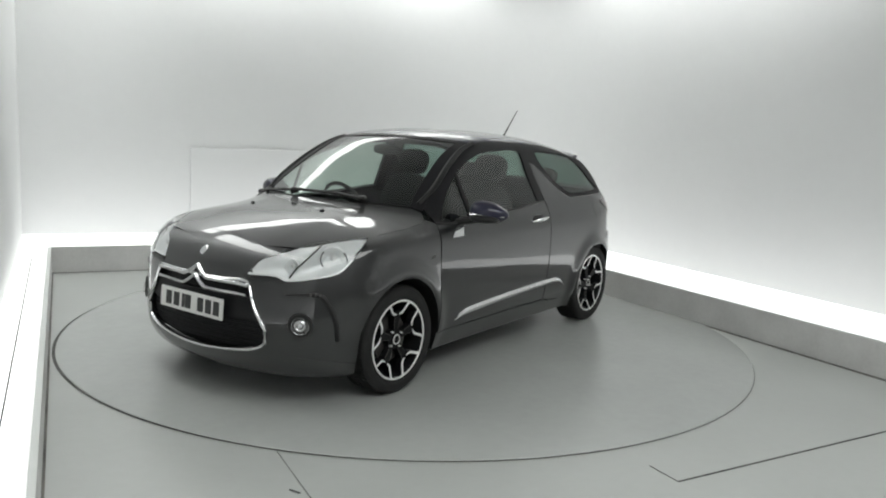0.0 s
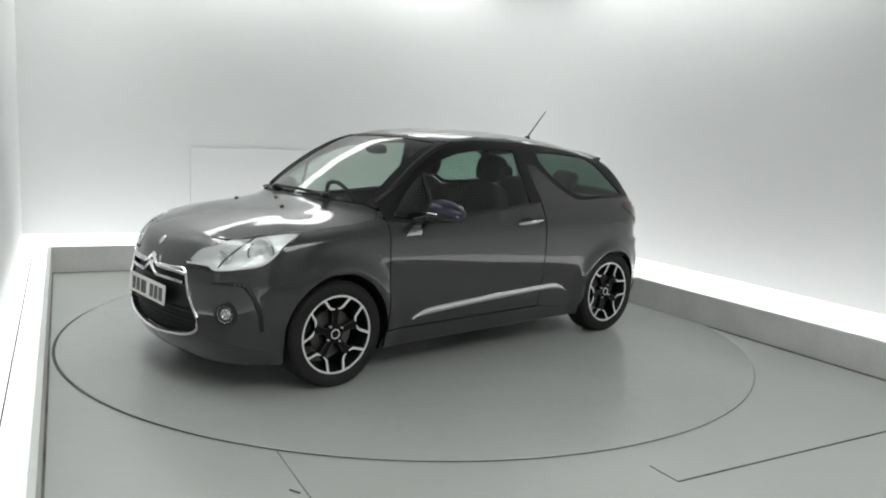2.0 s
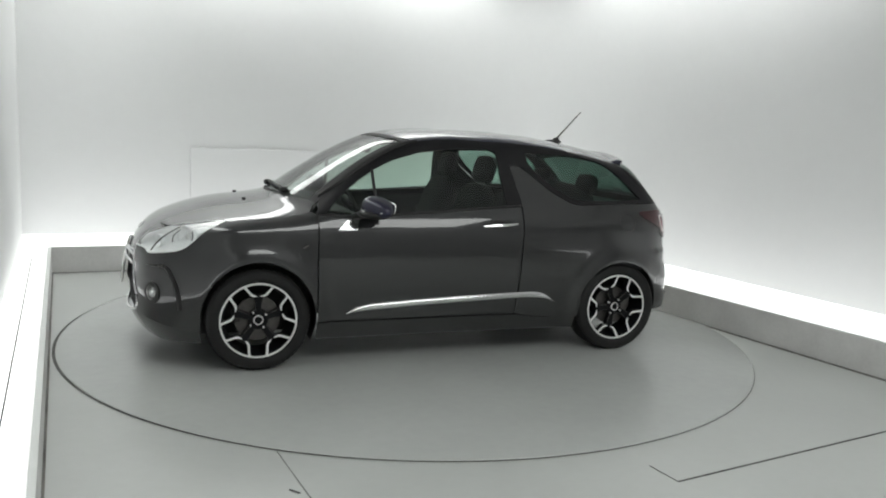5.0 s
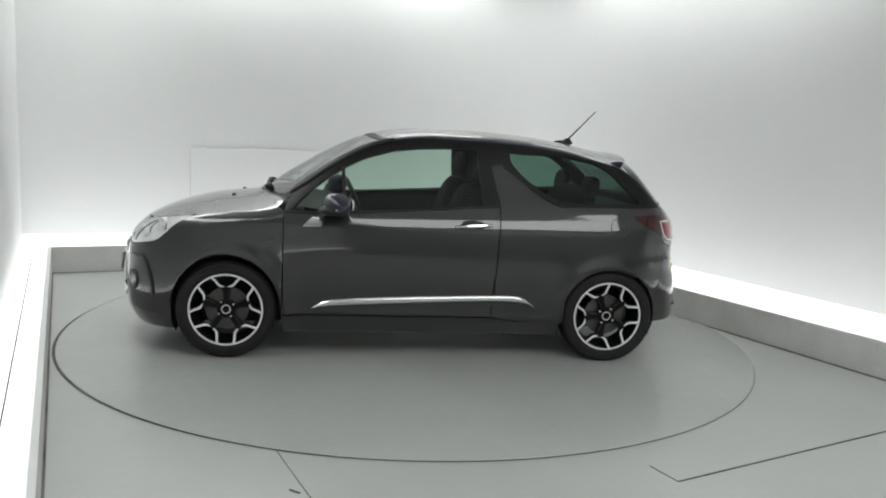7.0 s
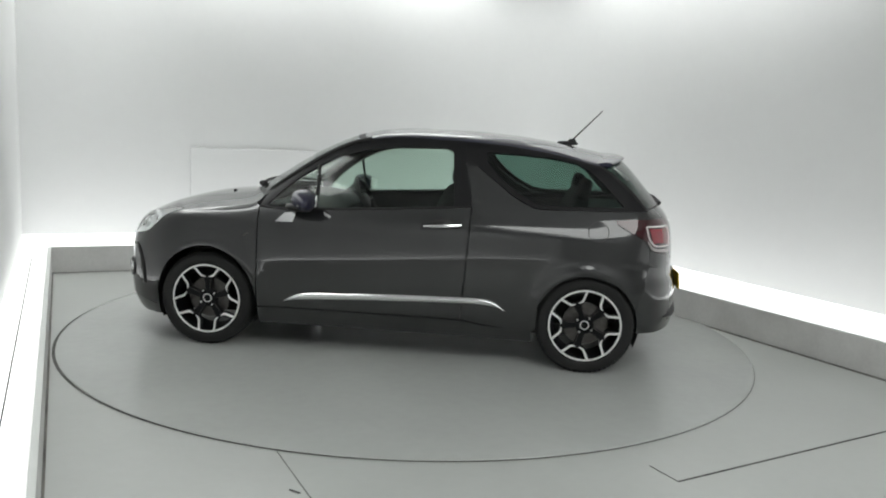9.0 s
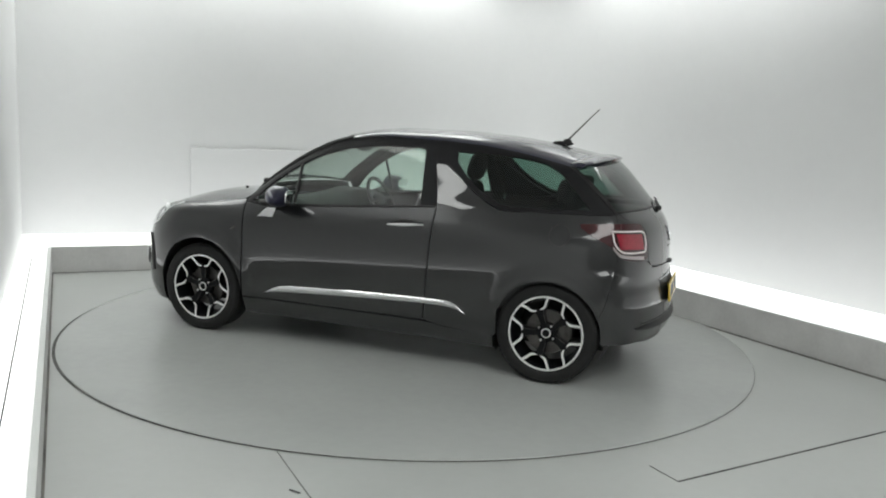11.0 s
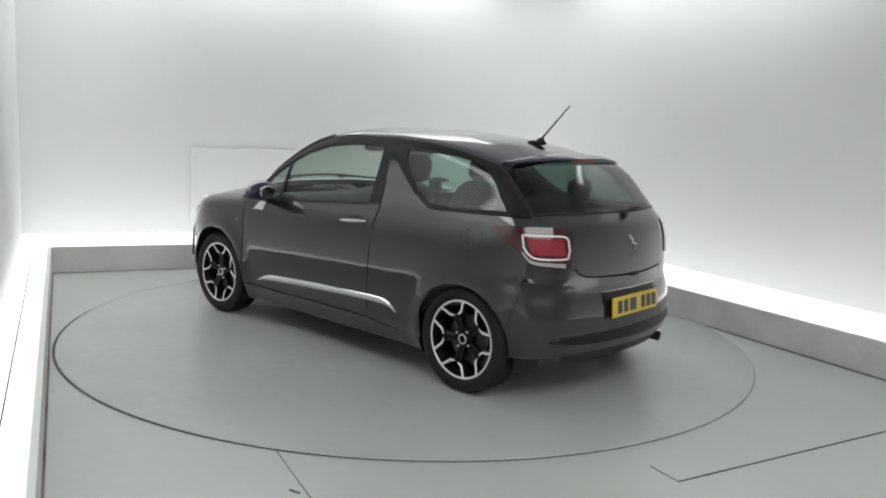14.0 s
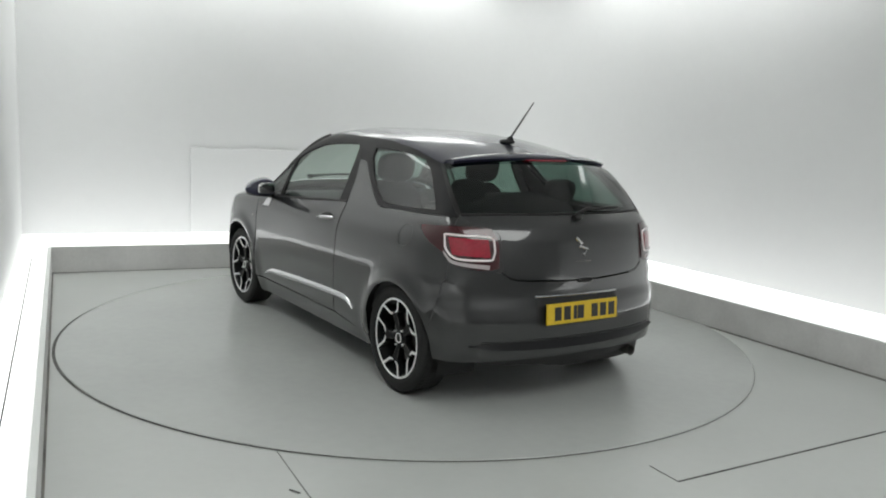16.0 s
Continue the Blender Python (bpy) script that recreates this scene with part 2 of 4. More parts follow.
def form(P):
    """Below 0 inside the body, above 0 outside; P: n x 3 in the car's space, nose to +x."""
    x, y, z = P[:, 0], np.abs(P[:, 1]), P[:, 2]
    side = y - PLAN(x) + INSET(z) + .11*np.clip(z - .98, 0, None)*np.clip(-x - .6, 0, None)
    rf, rr = np.hypot(x - 1.232, (z - .305)*.95), np.hypot(x + 1.232, z - .305)
    side = side - .020*np.exp(-((rf - .36)/.055)**2) - .022*np.exp(-((rr - .335)/.058)**2)*np.clip((x + 1.60)/.14, 0, 1)
    xs = x + BOW(x)*(y/.7)**2
    top = (z - TOP(xs) + CROWN(x)*(y/.6)**2.4)*np.where((x > .35) & (x < 1.1), .9, 1)
    ridge = .42 + .10*np.clip(1.45 - x, -.4, .5)
    top = top + .0035/(1 + np.exp(-np.clip((y - ridge)/.020, -30, 30)))*np.clip((x - .98)/.12, 0, 1)*np.clip((1.80 - x)/.15, 0, 1)
    nose = x - NOSE(z) + .11*(y/.6)**2 + .15*(y/.8)**8
    tail = TAIL(z) - x + .09*(y/.56)**2 + np.where(z < .7, .07, .11)*(y/.8)**9
    k = .018
    s = np.stack([side, top, nose, tail])
    m = s.max(0)
    return m + k*np.log(np.exp((s - m)/k).sum(0))


def drop(a, b, axis, start, end=0.0, sign=1):
    """Where lines along an axis, at (a, b) of the two others, meet the body from outside."""
    a, b = np.broadcast_arrays(np.asarray(a, float), np.asarray(b, float))
    lo, hi = np.full(a.size, float(end)), np.full(a.size, float(start))
    others = [i for i in range(3) if i != axis]
    P = np.zeros((a.size, 3))
    P[:, others[0]], P[:, others[1]] = a.ravel(), b.ravel()
    for _ in range(30):
        mid = (lo + hi)/2
        P[:, axis] = mid
        out = form(P) > 0
        hi, lo = np.where(out, mid, hi), np.where(out, lo, mid)
    P[:, axis] = (lo + hi)/2
    return P


def on_side(x, z):
    return drop(x, z, 1, 1.2)


def on_top(x, y):
    return drop(x, y, 2, 1.8, .3)


def on_front(y, z):
    return drop(y, z, 0, 2.3, 1.0)


def on_rear(y, z):
    return drop(y, z, 0, -2.3, -1.0)


def edge(x, degrees):
    """The point of the body's section at x that lies furthest out in a direction (0: sideways, 90: up)."""
    out = []
    a = np.radians(np.linspace(-5, 90, 150))
    for v in np.atleast_1d(x):
        lo, hi = np.zeros(150), np.full(150, 1.6)
        for _ in range(26):
            mid = (lo + hi)/2
            P = np.stack([np.full(150, float(v)), mid*np.cos(a), .55 + mid*np.sin(a)], 1)
            o = form(P) > 0
            hi, lo = np.where(o, mid, hi), np.where(o, lo, mid)
        i = np.argmax(P[:, 1]*np.cos(np.radians(degrees)) + P[:, 2]*np.sin(np.radians(degrees)))
        out.append(P[i])
    return np.array(out)


NOSE_AXIS, TAIL_AXIS = 1.10, -1.00


def polar(angle, z, axis, sign):
    """Where rays from an upright axis meet the body: angle in degrees from straight ahead (sign 1) or astern (sign -1)."""
    a, z = np.radians(np.asarray(angle, float)).ravel(), np.asarray(z, float).ravel()
    lo, hi = np.zeros(a.size), np.full(a.size, 1.4)
    for _ in range(30):
        mid = (lo + hi)/2
        P = np.stack([axis + sign*mid*np.cos(a), mid*np.sin(a), z], 1)
        o = form(P) > 0
        hi, lo = np.where(o, mid, hi), np.where(o, lo, mid)
    return P


def on_nose(a, z):
    return polar(a, z, NOSE_AXIS, 1)


def on_tail(a, z):
    return polar(a, z, TAIL_AXIS, -1)


def nose(x, y, z):
    return math.degrees(math.atan2(y, x - NOSE_AXIS)), z


def tail(x, y, z):
    return math.degrees(math.atan2(y, TAIL_AXIS - x)), z


def normal(P, e=.004):
    g = np.stack([form(P + d) - form(P - d) for d in np.eye(3)*e], 1)
    return g/np.maximum(np.linalg.norm(g, axis=1, keepdims=True), 1e-9)


def line(points, n, smooth=True):
    """n points spaced evenly along a polyline, or along a smooth curve through its points."""
    p = np.array(points, float)
    if smooth and len(p) > 2:
        q = np.concatenate([[2*p[0] - p[1]], p, [2*p[-1] - p[-2]]])
        t = np.linspace(0, 1, 12, endpoint=False)[:, None]
        fine = []
        for i in range(1, len(q) - 2):
            a, b, c, d = q[i - 1:i + 3]
            m0, m1 = (c - a)/2, (d - b)/2
            lim = np.linalg.norm(c - b)
            m0, m1 = [m*min(1, 1.4*lim/max(np.linalg.norm(m), 1e-9)) for m in (m0, m1)]
            fine.append((2*t**3 - 3*t**2 + 1)*b + (t**3 - 2*t**2 + t)*m0 + (3*t**2 - 2*t**3)*c + (t**3 - t**2)*m1)
        p = np.concatenate(fine + [p[-1:]])
    s = np.concatenate([[0], np.cumsum(np.linalg.norm(np.diff(p, axis=0), axis=1))])
    u = np.linspace(0, s[-1], n)
    return np.stack([np.interp(u, s, p[:, i]) for i in range(p.shape[1])], 1)


def coons(bottom, top, left, right, nu, nv, smooth=(1, 1, 1, 1)):
    b, t, l, r = [line(c, n, s) for c, n, s in zip((bottom, top, left, right), (nu, nu, nv, nv), smooth)]
    u, v = np.linspace(0, 1, nu)[None, :, None], np.linspace(0, 1, nv)[:, None, None]
    return ((1 - v)*b[None] + v*t[None] + (1 - u)*l[:, None] + u*r[:, None]
            - ((1 - u)*(1 - v)*(b[0] + l[0])/2 + u*(1 - v)*(b[-1] + r[0])/2 + (1 - u)*v*(t[0] + l[-1])/2 + u*v*(t[-1] + r[-1])/2))


def skin(grid, onto, lift=0.0, gap=0.0):
    """A grid of the flat plan laid onto the body: rows x columns x 3."""
    nv, nu, _ = grid.shape
    P = onto(grid[..., 0].ravel(), grid[..., 1].ravel())
    N = normal(P)
    P = (P + N*lift).reshape(nv, nu, 3)
    if gap:
        for a, b in ((P[0], P[1]), (P[-1], P[-2])):
            d = b - a
            a += d/np.maximum(np.linalg.norm(d, axis=-1, keepdims=True), 1e-6)*gap
        for a, b in ((P[:, 0], P[:, 1]), (P[:, -1], P[:, -2])):
            d = b - a
            a += d/np.maximum(np.linalg.norm(d, axis=-1, keepdims=True), 1e-6)*gap
    return P, N.reshape(nv, nu, 3)


def sheet(bm, P, N, rim=.02, flip=False, closed=False):
    """Adds a laid grid to a mesh, its border turned inwards by rim."""
    nv, nu, _ = P.shape
    s = np.array([1, -1 if flip else 1, 1])
    V = [[bm.verts.new(P[j, i]*s) for i in range(nu)] for j in range(nv)]
    for j in range(nv - 1):
        for i in range(nu - 1):
            q = [V[j][i], V[j][i + 1], V[j + 1][i + 1], V[j + 1][i]]
            if (q[0].co - q[2].co).length > 1e-6:
                bm.faces.new(q)
    if rim:
        ring = [(0, i) for i in range(nu)] + [(j, nu - 1) for j in range(1, nv)] + [(nv - 1, i) for i in range(nu - 2, -1, -1)] + [(j, 0) for j in range(nv - 2, 0, -1)]
        top = [bm.verts.new(P[j, i]*s) for j, i in ring]
        low = [bm.verts.new((P[j, i] - N[j, i]*rim)*s) for j, i in ring]
        for k in range(len(ring)):
            m = (k + 1) % len(ring)
            bm.faces.new((top[k], top[m], low[m], low[k]))
    return bm


def loops(bm, outer, inner, onto, n, lift=0.0, rim=.02, flip=False):
    """A frame between two closed outlines of the flat plan."""
    o, i = line(list(outer) + [outer[0]], n + 1, False), line(list(inner) + [inner[0]], n + 1, False)
    grid = np.stack([o*(1 - k) + i*k for k in (0, .25, .5, .75, 1)])
    P, N = skin(grid, onto, lift)
    s = np.array([1, -1 if flip else 1, 1])
    V = [[bm.verts.new(P[j, k]*s) for k in range(n)] for j in range(5)]
    W = [[bm.verts.new((P[j, k] - N[j, k]*rim)*s) for k in range(n)] for j in (0, 4)]
    for k in range(n):
        m = (k + 1) % n
        for j in range(4):
            bm.faces.new((V[j][k], V[j][m], V[j + 1][m], V[j + 1][k]))
        bm.faces.new((V[0][k], V[0][m], W[0][m], W[0][k]))
        bm.faces.new((V[4][k], V[4][m], W[1][m], W[1][k]))
    return bm


def tube(bm, points, radius, sides=8, flat=1.0, up=(0, 0, 1), close=False):
    """A round or flattened bar along 3D points."""
    p = [Vector(q) for q in points]
    n = len(p)
    rings = []
    for k in range(n):
        a, b = (p[(k - 1) % n], p[(k + 1) % n]) if close else (p[max(k - 1, 0)], p[min(k + 1, n - 1)])
        t = (b - a).normalized()
        s = t.cross(Vector(up))
        s = s.normalized() if s.length > 1e-5 else t.orthogonal().normalized()
        w = s.cross(t)
        r = radius(k/(n - 1)) if callable(radius) else radius
        rings.append([bm.verts.new(p[k] + (s*math.cos(2*math.pi*i/sides)*flat + w*math.sin(2*math.pi*i/sides))*r) for i in range(sides)])
    pairs = list(zip(rings, rings[1:])) + ([(rings[-1], rings[0])] if close else [])
    for a, b in pairs:
        for i in range(sides):
            bm.faces.new((a[i], a[(i + 1) % sides], b[(i + 1) % sides], b[i]))
    if not close:
        bm.faces.new(rings[0][::-1]), bm.faces.new(rings[-1])
    return bm


def turned(bm, profile, segments=48, m=None):
    """A body of revolution about y: profile of (radius, y)."""
    m = m or Matrix()
    rows = [[bm.verts.new(m @ Vector((r*math.cos(2*math.pi*k/segments), y, r*math.sin(2*math.pi*k/segments)))) for k in range(segments)] for r, y in profile]
    for a, b in zip(rows, rows[1:]):
        for k in range(segments):
            bm.faces.new((a[k], a[(k + 1) % segments], b[(k + 1) % segments], b[k]))
    return bm


def blob(bm, c, s, power=2.6, m=None, nu=24, nv=16):
    """A rounded block: a superellipsoid of half sizes s."""
    e = 2/power
    f = lambda v: math.copysign(abs(v)**e, v)
    rows = []
    for j in range(nv + 1):
        b = -math.pi/2 + math.pi*j/nv
        rows.append([bm.verts.new(Matrix.Translation(c) @ (m or Matrix()) @ Vector((s[0]*f(math.cos(b))*f(math.cos(2*math.pi*i/nu)), s[1]*f(math.cos(b))*f(math.sin(2*math.pi*i/nu)), s[2]*f(math.sin(b))))) for i in range(nu)])
    for a, b in zip(rows, rows[1:]):
        for i in range(nu):
            bm.faces.new((a[i], a[(i + 1) % nu], b[(i + 1) % nu], b[i]))
    bmesh.ops.remove_doubles(bm, verts=bm.verts, dist=1e-5)
    return bm


# ---- car materials ----
PAINT = material("dark_grey_metallic_paint", (.0195, .0204, .0215), .40, metal=.7, coat=1.0, coat_rough=.035, coat_ior=1.72, spots=.10, size=420)
NAVY = material("dark_blue_roof_paint", (.009, .009, .032), .38, metal=.3, coat=1.0, coat_rough=.10, coat_ior=1.45, spots=.08, size=300)
BLACK = material("black_plastic", (.008, .008, .008), .45, spots=.15, size=60, bump=.05, fine=400)
GLOSS = material("gloss_black", (.007, .007, .008), .48, shine=.3, spots=.1, size=60)
RUBBER = material("tyre_rubber", (.011, .011, .011), .72, spots=.2, size=25, bump=.1, fine=200)
CHROME = material("chrome", (.82, .82, .83), .12, metal=1, spots=.02, size=30)
SATIN = material("machined_aluminium", (.86, .86, .85), .30, metal=.3, spots=.05, size=80)
RIM_BLACK = material("gloss_black_alloy", (.005, .005, .006), .5, shine=.25, spots=.1, size=40)
IRON = material("brake_iron", (.12, .115, .11), .45, metal=.8, spots=.2, size=30)
CLOTH = material("dark_seat_cloth", (.012, .012, .013), .9, spots=.2, size=90, bump=.3, fine=500)
TRIM = material("dark_cabin_plastic", (.03, .031, .032), .6, spots=.1, size=60, bump=.08, fine=300)
SILVER = material("lamp_reflector", (.92, .93, .93), .32, metal=.35, spots=.04, size=50)
PLATE_W = material("white_plate", (.72, .72, .70), .35, spots=.03, size=40)
PLATE_Y = material("yellow_plate", (.64, .44, .02), .35, spots=.03, size=40)
INK = material("plate_ink", (.02, .02, .02), .4)
RED = material("dark_red_lens", (.045, .003, .006), .08, coat=1, spots=.12, size=120)
BRIGHT_RED = material("bright_red_lens", (.30, .012, .03), .1, coat=1, spots=.2, size=60)
REVERSE = material("pale_grey_lens", (.42, .38, .38), .12, coat=1)
PEARL = material("white_lens", (.85, .80, .80), .15, coat=1)
LENS = glazing("clear_lens", (.92, .93, .93))
GLASS = glazing("tinted_glass", (.68, .79, .73))
SCREEN = glazing("windscreen_glass", (.66, .72, .69))
PRIVACY = glazing("dark_tinted_glass", (.30, .43, .38), .07)
REAR_GLASS = glazing("dark_rear_glass", (.19, .27, .24), .07)

# ---- turntable ----
turntable = new("turntable")
tagged(turntable, "round pale grey painted turntable flush with the floor", "turntable")
bm = bmesh.new()
rings = [(.001, .006), (1.2, .006), (2.423, .006), (2.4265, .003), (2.4265, -.05)]
rows = [[bm.verts.new((r*math.cos(2*math.pi*k/192), r*math.sin(2*math.pi*k/192), z)) for k in range(192)] for r, z in rings]
for a, b in zip(rows, rows[1:]):
    for k in range(192):
        bm.faces.new((a[k], a[(k + 1) % 192], b[(k + 1) % 192], b[k]))
part("deck", bm, DISC, turntable, "", False)
part("edge_band", turned(bmesh.new(), [(2.4263, -.05), (2.4263, .002)], 192, Matrix.Rotation(math.pi/2, 4, "X")), DARK, turntable, "dark steel edge of the deck", False)

# ---- car ----
car = new("car")
tagged(car, "dark grey metallic three-door hatchback with a dark blue roof", "car")
SIDES = (False, True)


def panel_of(name, mat, parent, patches, lift=0.0, gap=.002, rim=.02, label="", flip=False):
    """A body panel from patches (bottom, top, left, right, onto, columns, rows)."""
    bm = bmesh.new()
    for bottom, top, left, right, onto, nu, nv in patches:
        P, N = skin(coons(bottom, top, left, right, nu, nv), onto, lift, gap if len(patches) == 1 else 0)
        sheet(bm, P, N, rim, flip)
    return part(name, bm, mat, parent, label)


def arch(cx, a, b, start, end, n=14):
    return [(cx + a*math.cos(math.radians(q)), .305 + b*math.sin(math.radians(q))) for q in np.linspace(start, end, n)]


def seam(points):
    """(x, y) points of the top as (x, z) points of the side."""
    P = on_top([p[0] for p in points], [p[1] for p in points])
    return [(p[0], p[2]) for p in P]


BONNET_SIDE = [(1.42, .737), (1.3, .748), (1.15, .756), (1.0, .758), (.93, .752)]
COWL = [(.93, .752), (.90, .66), (.985, .50), (1.06, .30), (1.09, .12), (1.095, 0)]
RAIL_X = [.86, .74, .60, .47, .34, .21, .08, -.1, -.4, -.7, -.95, -1.15, -1.27]
RAIL = np.concatenate([edge(x, a) for x, a in zip(RAIL_X, (66, 66, 66, 66, 66, 62, 56, 50, 48, 48, 50, 54, 58))])
RAIL_XZ = [(p[0], p[2]) for p in RAIL]
RAIL_XY = [(p[0], p[1]) for p in RAIL]
BELT_DOOR = [(.888, .937), (.725, .930), (.48, .940), (.09, .964), (-.34, .996), (-.478, 1.004)]
DOOR_REAR = [(-.440, .288), (-.445, .36), (-.462, .62), (-.476, .90), (-.478, 1.004)]
WING_REAR = [(.890, .30), (.889, .45), (.890, .713), (.888, .85), (.888, .937)]
LAMP_LOW = [(1.904, .355, .698), (1.862, .515, .702), (1.845, .575, .684), (1.752, .690, .704), (1.66, .757, .731), (1.585, .785, .795)]
LAMP_HIGH = [(1.904, .355, .700), (1.852, .392, .770), (1.795, .475, .806), (1.693, .550, .846), (1.573, .637, .872), (1.42, .737, .890)]
FRONT_ARCH, REAR_ARCH = (1.232, .338, .358), (-1.232, .322, .328)
ARCH_END = arch(*FRONT_ARCH, 180, 52)[-1]
WING_SEAM = [tuple(p) for p in line([ARCH_END, (1.49, .665), (1.55, .735), (1.590, .790)], 24)]
QUARTER_SEAM = [tuple(p) for p in line([arch(*REAR_ARCH, 8, 160, 16)[-1], (-1.575, .55), (-1.60, .70), (-1.605, .80)], 30)]

def mirror_shell(s):
    """A shell that narrows and droops towards its outer tip."""
    bm = blob(bmesh.new(), (0, 0, 0), (.088, .120, .072), 2.4, nu=32, nv=20)
    for v in bm.verts:
        k = (v.co.y + .118)/.236
        v.co.z = v.co.z*(1.06 - .50*k**2) - .012*k**2
        v.co.x = v.co.x*(1 - .45*k**2) - .030*k**2
        v.co = pose(.565, .955*s, 1.000, 0, -3, 6*s) @ Vector((v.co.x, v.co.y*s, v.co.z))
    return bm


for flip in SIDES:
    # front wing, door, rear quarter, sill
    panel_of("front_wing", PAINT, car, [(
        arch(*FRONT_ARCH, 180, 52), [(.888, .937), (.93, .953)] + seam(BONNET_SIDE[::-1])[1:] + [(1.52, .845), (1.590, .790)],
        WING_REAR, WING_SEAM, on_side, 44, 26)], flip=flip)
    door = panel_of("door", PAINT, car, [(
        [(-.440, .288), (.884, .284)], BELT_DOOR[::-1], DOOR_REAR, [(.884, .284), (.884, .45), (.886, .713), (.884, .85), (.888, .937)], on_side, 56, 32)], flip=flip)
    panel_of("rear_quarter", PAINT, car, [
        ([(-.446, .29), (-.60, .262), (-.905, .250)] + arch(*REAR_ARCH, 8, 160, 16), [(-.484, .99), (-.70, .99), (-.95, 1.012), (-1.2, 1.022), (-1.575, 1.030)],
         [(-.446, .29), (-.452, .36), (-.468, .62), (-.482, .90), (-.484, .99)], QUARTER_SEAM + [(-1.60, .86), (-1.595, .95), (-1.575, 1.030)], on_side, 60, 34),
        ([(-.484, .99), (-.70, .99), (-.95, 1.012)], [(-.424, 1.262), (-.455, 1.266), (-.492, 1.264)], [(-.484, .99), (-.472, 1.068), (-.440, 1.20), (-.424, 1.262)],
         [(-.95, 1.012), (-.862, 1.022), (-.725, 1.092), (-.62, 1.168), (-.492, 1.264)], on_side, 24, 24)], flip=flip)
    panel_of("sill", PAINT, car, [([(-.905, .165), (.88, .165)], [(-.905, .246), (-.60, .258), (-.44, .280), (.89, .280)], [(-.905, .165), (-.905, .246)], [(.88, .165), (.89, .280)], on_side, 50, 8)], flip=flip)
    # window frames and panes
    glass = [(.835, .952), (.775, 1.020), (.70, 1.090), (.61, 1.158), (.487, 1.232), (.382, 1.280), (.204, 1.332), (.023, 1.352), (-.15, 1.360), (-.29, 1.362), (-.335, 1.345),
             (-.350, 1.18), (-.372, 1.004), (.09, .972), (.48, .948), (.72, .938)]
    frame_out = [(.888, .941)] + RAIL_XZ[:8] + [(-.25, RAIL[8][2]), (-.412, RAIL[8][2]), (-.424, 1.262), (-.440, 1.20), (-.474, 1.06), (-.478, 1.006), (.09, .966), (.48, .942), (.725, .932)]
    bm = loops(bmesh.new(), frame_out, glass, on_side, 140, 0, .02, flip)
    part("window_frame", bm, GLOSS, car, "black door window frame and pillar", True)

    P, N = skin(coons([(.835, .950), (.48, .946), (.09, .970), (-.372, 1.002)], [(.700, 1.090), (.61, 1.160), (.487, 1.234), (.382, 1.282), (.204, 1.334), (.023, 1.354), (-.15, 1.362), (-.337, 1.36)],
                      [(.835, .950), (.775, 1.020), (.70, 1.090)], [(-.372, 1.002), (-.352, 1.18), (-.337, 1.36)], 30, 16), on_side, -.006)
    part("door_window", sheet(bmesh.new(), P, N, .003, flip), GLASS, car, "green-tinted door window glass")
    bar = on_side(np.linspace(.515, .53, 8), np.linspace(.944, 1.215, 8))
    s = -1 if flip else 1
    part("window_divider", tube(bmesh.new(), [(p[0], p[1]*s, p[2]) for p in bar], .011, 6), BLACK, car)
    rear_out = [(-.412, RAIL[8][2])] + RAIL_XZ[9:] + [(-1.345, 1.245), (-1.45, 1.155), (-1.575, 1.034), (-1.2, 1.026), (-.95, 1.016), (-.862, 1.026), (-.725, 1.096), (-.62, 1.172), (-.492, 1.268), (-.424, 1.266)]
    rear_in = [(-.55, 1.348), (-.7, 1.347), (-.95, 1.335), (-1.12, 1.310), (-1.20, 1.270), (-1.27, 1.215), (-1.36, 1.125), (-1.43, 1.055), (-1.2, 1.044), (-.95, 1.040), (-.872, 1.052), (-.75, 1.115), (-.645, 1.195), (-.56, 1.285)]
    part("rear_window_frame", loops(bmesh.new(), rear_out, rear_in, on_side, 140, 0, .02, flip), GLOSS, car, "black surround of the rear side window")
    P, N = skin(coons([(-.56, 1.285), (-.645, 1.193), (-.75, 1.113), (-.872, 1.050), (-.95, 1.038), (-1.2, 1.042), (-1.43, 1.053)], [(-.55, 1.350), (-.7, 1.349), (-.95, 1.337), (-1.12, 1.312), (-1.20, 1.272)],
                      [(-.56, 1.285), (-.55, 1.350)], [(-1.43, 1.053), (-1.36, 1.127), (-1.27, 1.217), (-1.20, 1.272)], 30, 14), on_side, -.006)
    part("rear_side_window", sheet(bmesh.new(), P, N, .003, flip), PRIVACY, car, "dark tinted rear side glass")
    # belt moulding and pillar strip
    q = [(p[0], p[1]*s, p[2]) for p in on_side(*line(BELT_DOOR, 40).T)]
    part("belt_moulding", tube(bmesh.new(), q, .007, 6), BLACK, car)
    q = line([(p[0], p[1]*s, p[2]) for p in RAIL[:6]], 24)
    part("pillar_trim", tube(bmesh.new(), [tuple(v) for v in q], lambda k: .014 + .005*math.sin(3*k), 8), BLACK, car, "black windscreen pillar trim")
    # chrome rubbing strip on the door, its tail on the quarter
    for strip, a, b in (("side_moulding", .0, .815), ("moulding_tail", .822, 1.0)):
        low, high = line([(.705, .333), (.55, .350), (.0, .380), (-.5, .398), (-.66, .388), (-.725, .366)], 60), line([(.705, .337), (.64, .372), (.534, .393), (.035, .420), (-.552, .437), (-.655, .420), (-.725, .370)], 60)
        i, j = int(a*59), int(b*59)
        P, N = skin(np.stack([low[i:j + 1]*(1 - k) + high[i:j + 1]*k for k in np.linspace(0, 1, 7)]), on_side, .002)
        P += N*(.012*np.sin(np.linspace(0, np.pi, 7))**.5)[:, None, None]
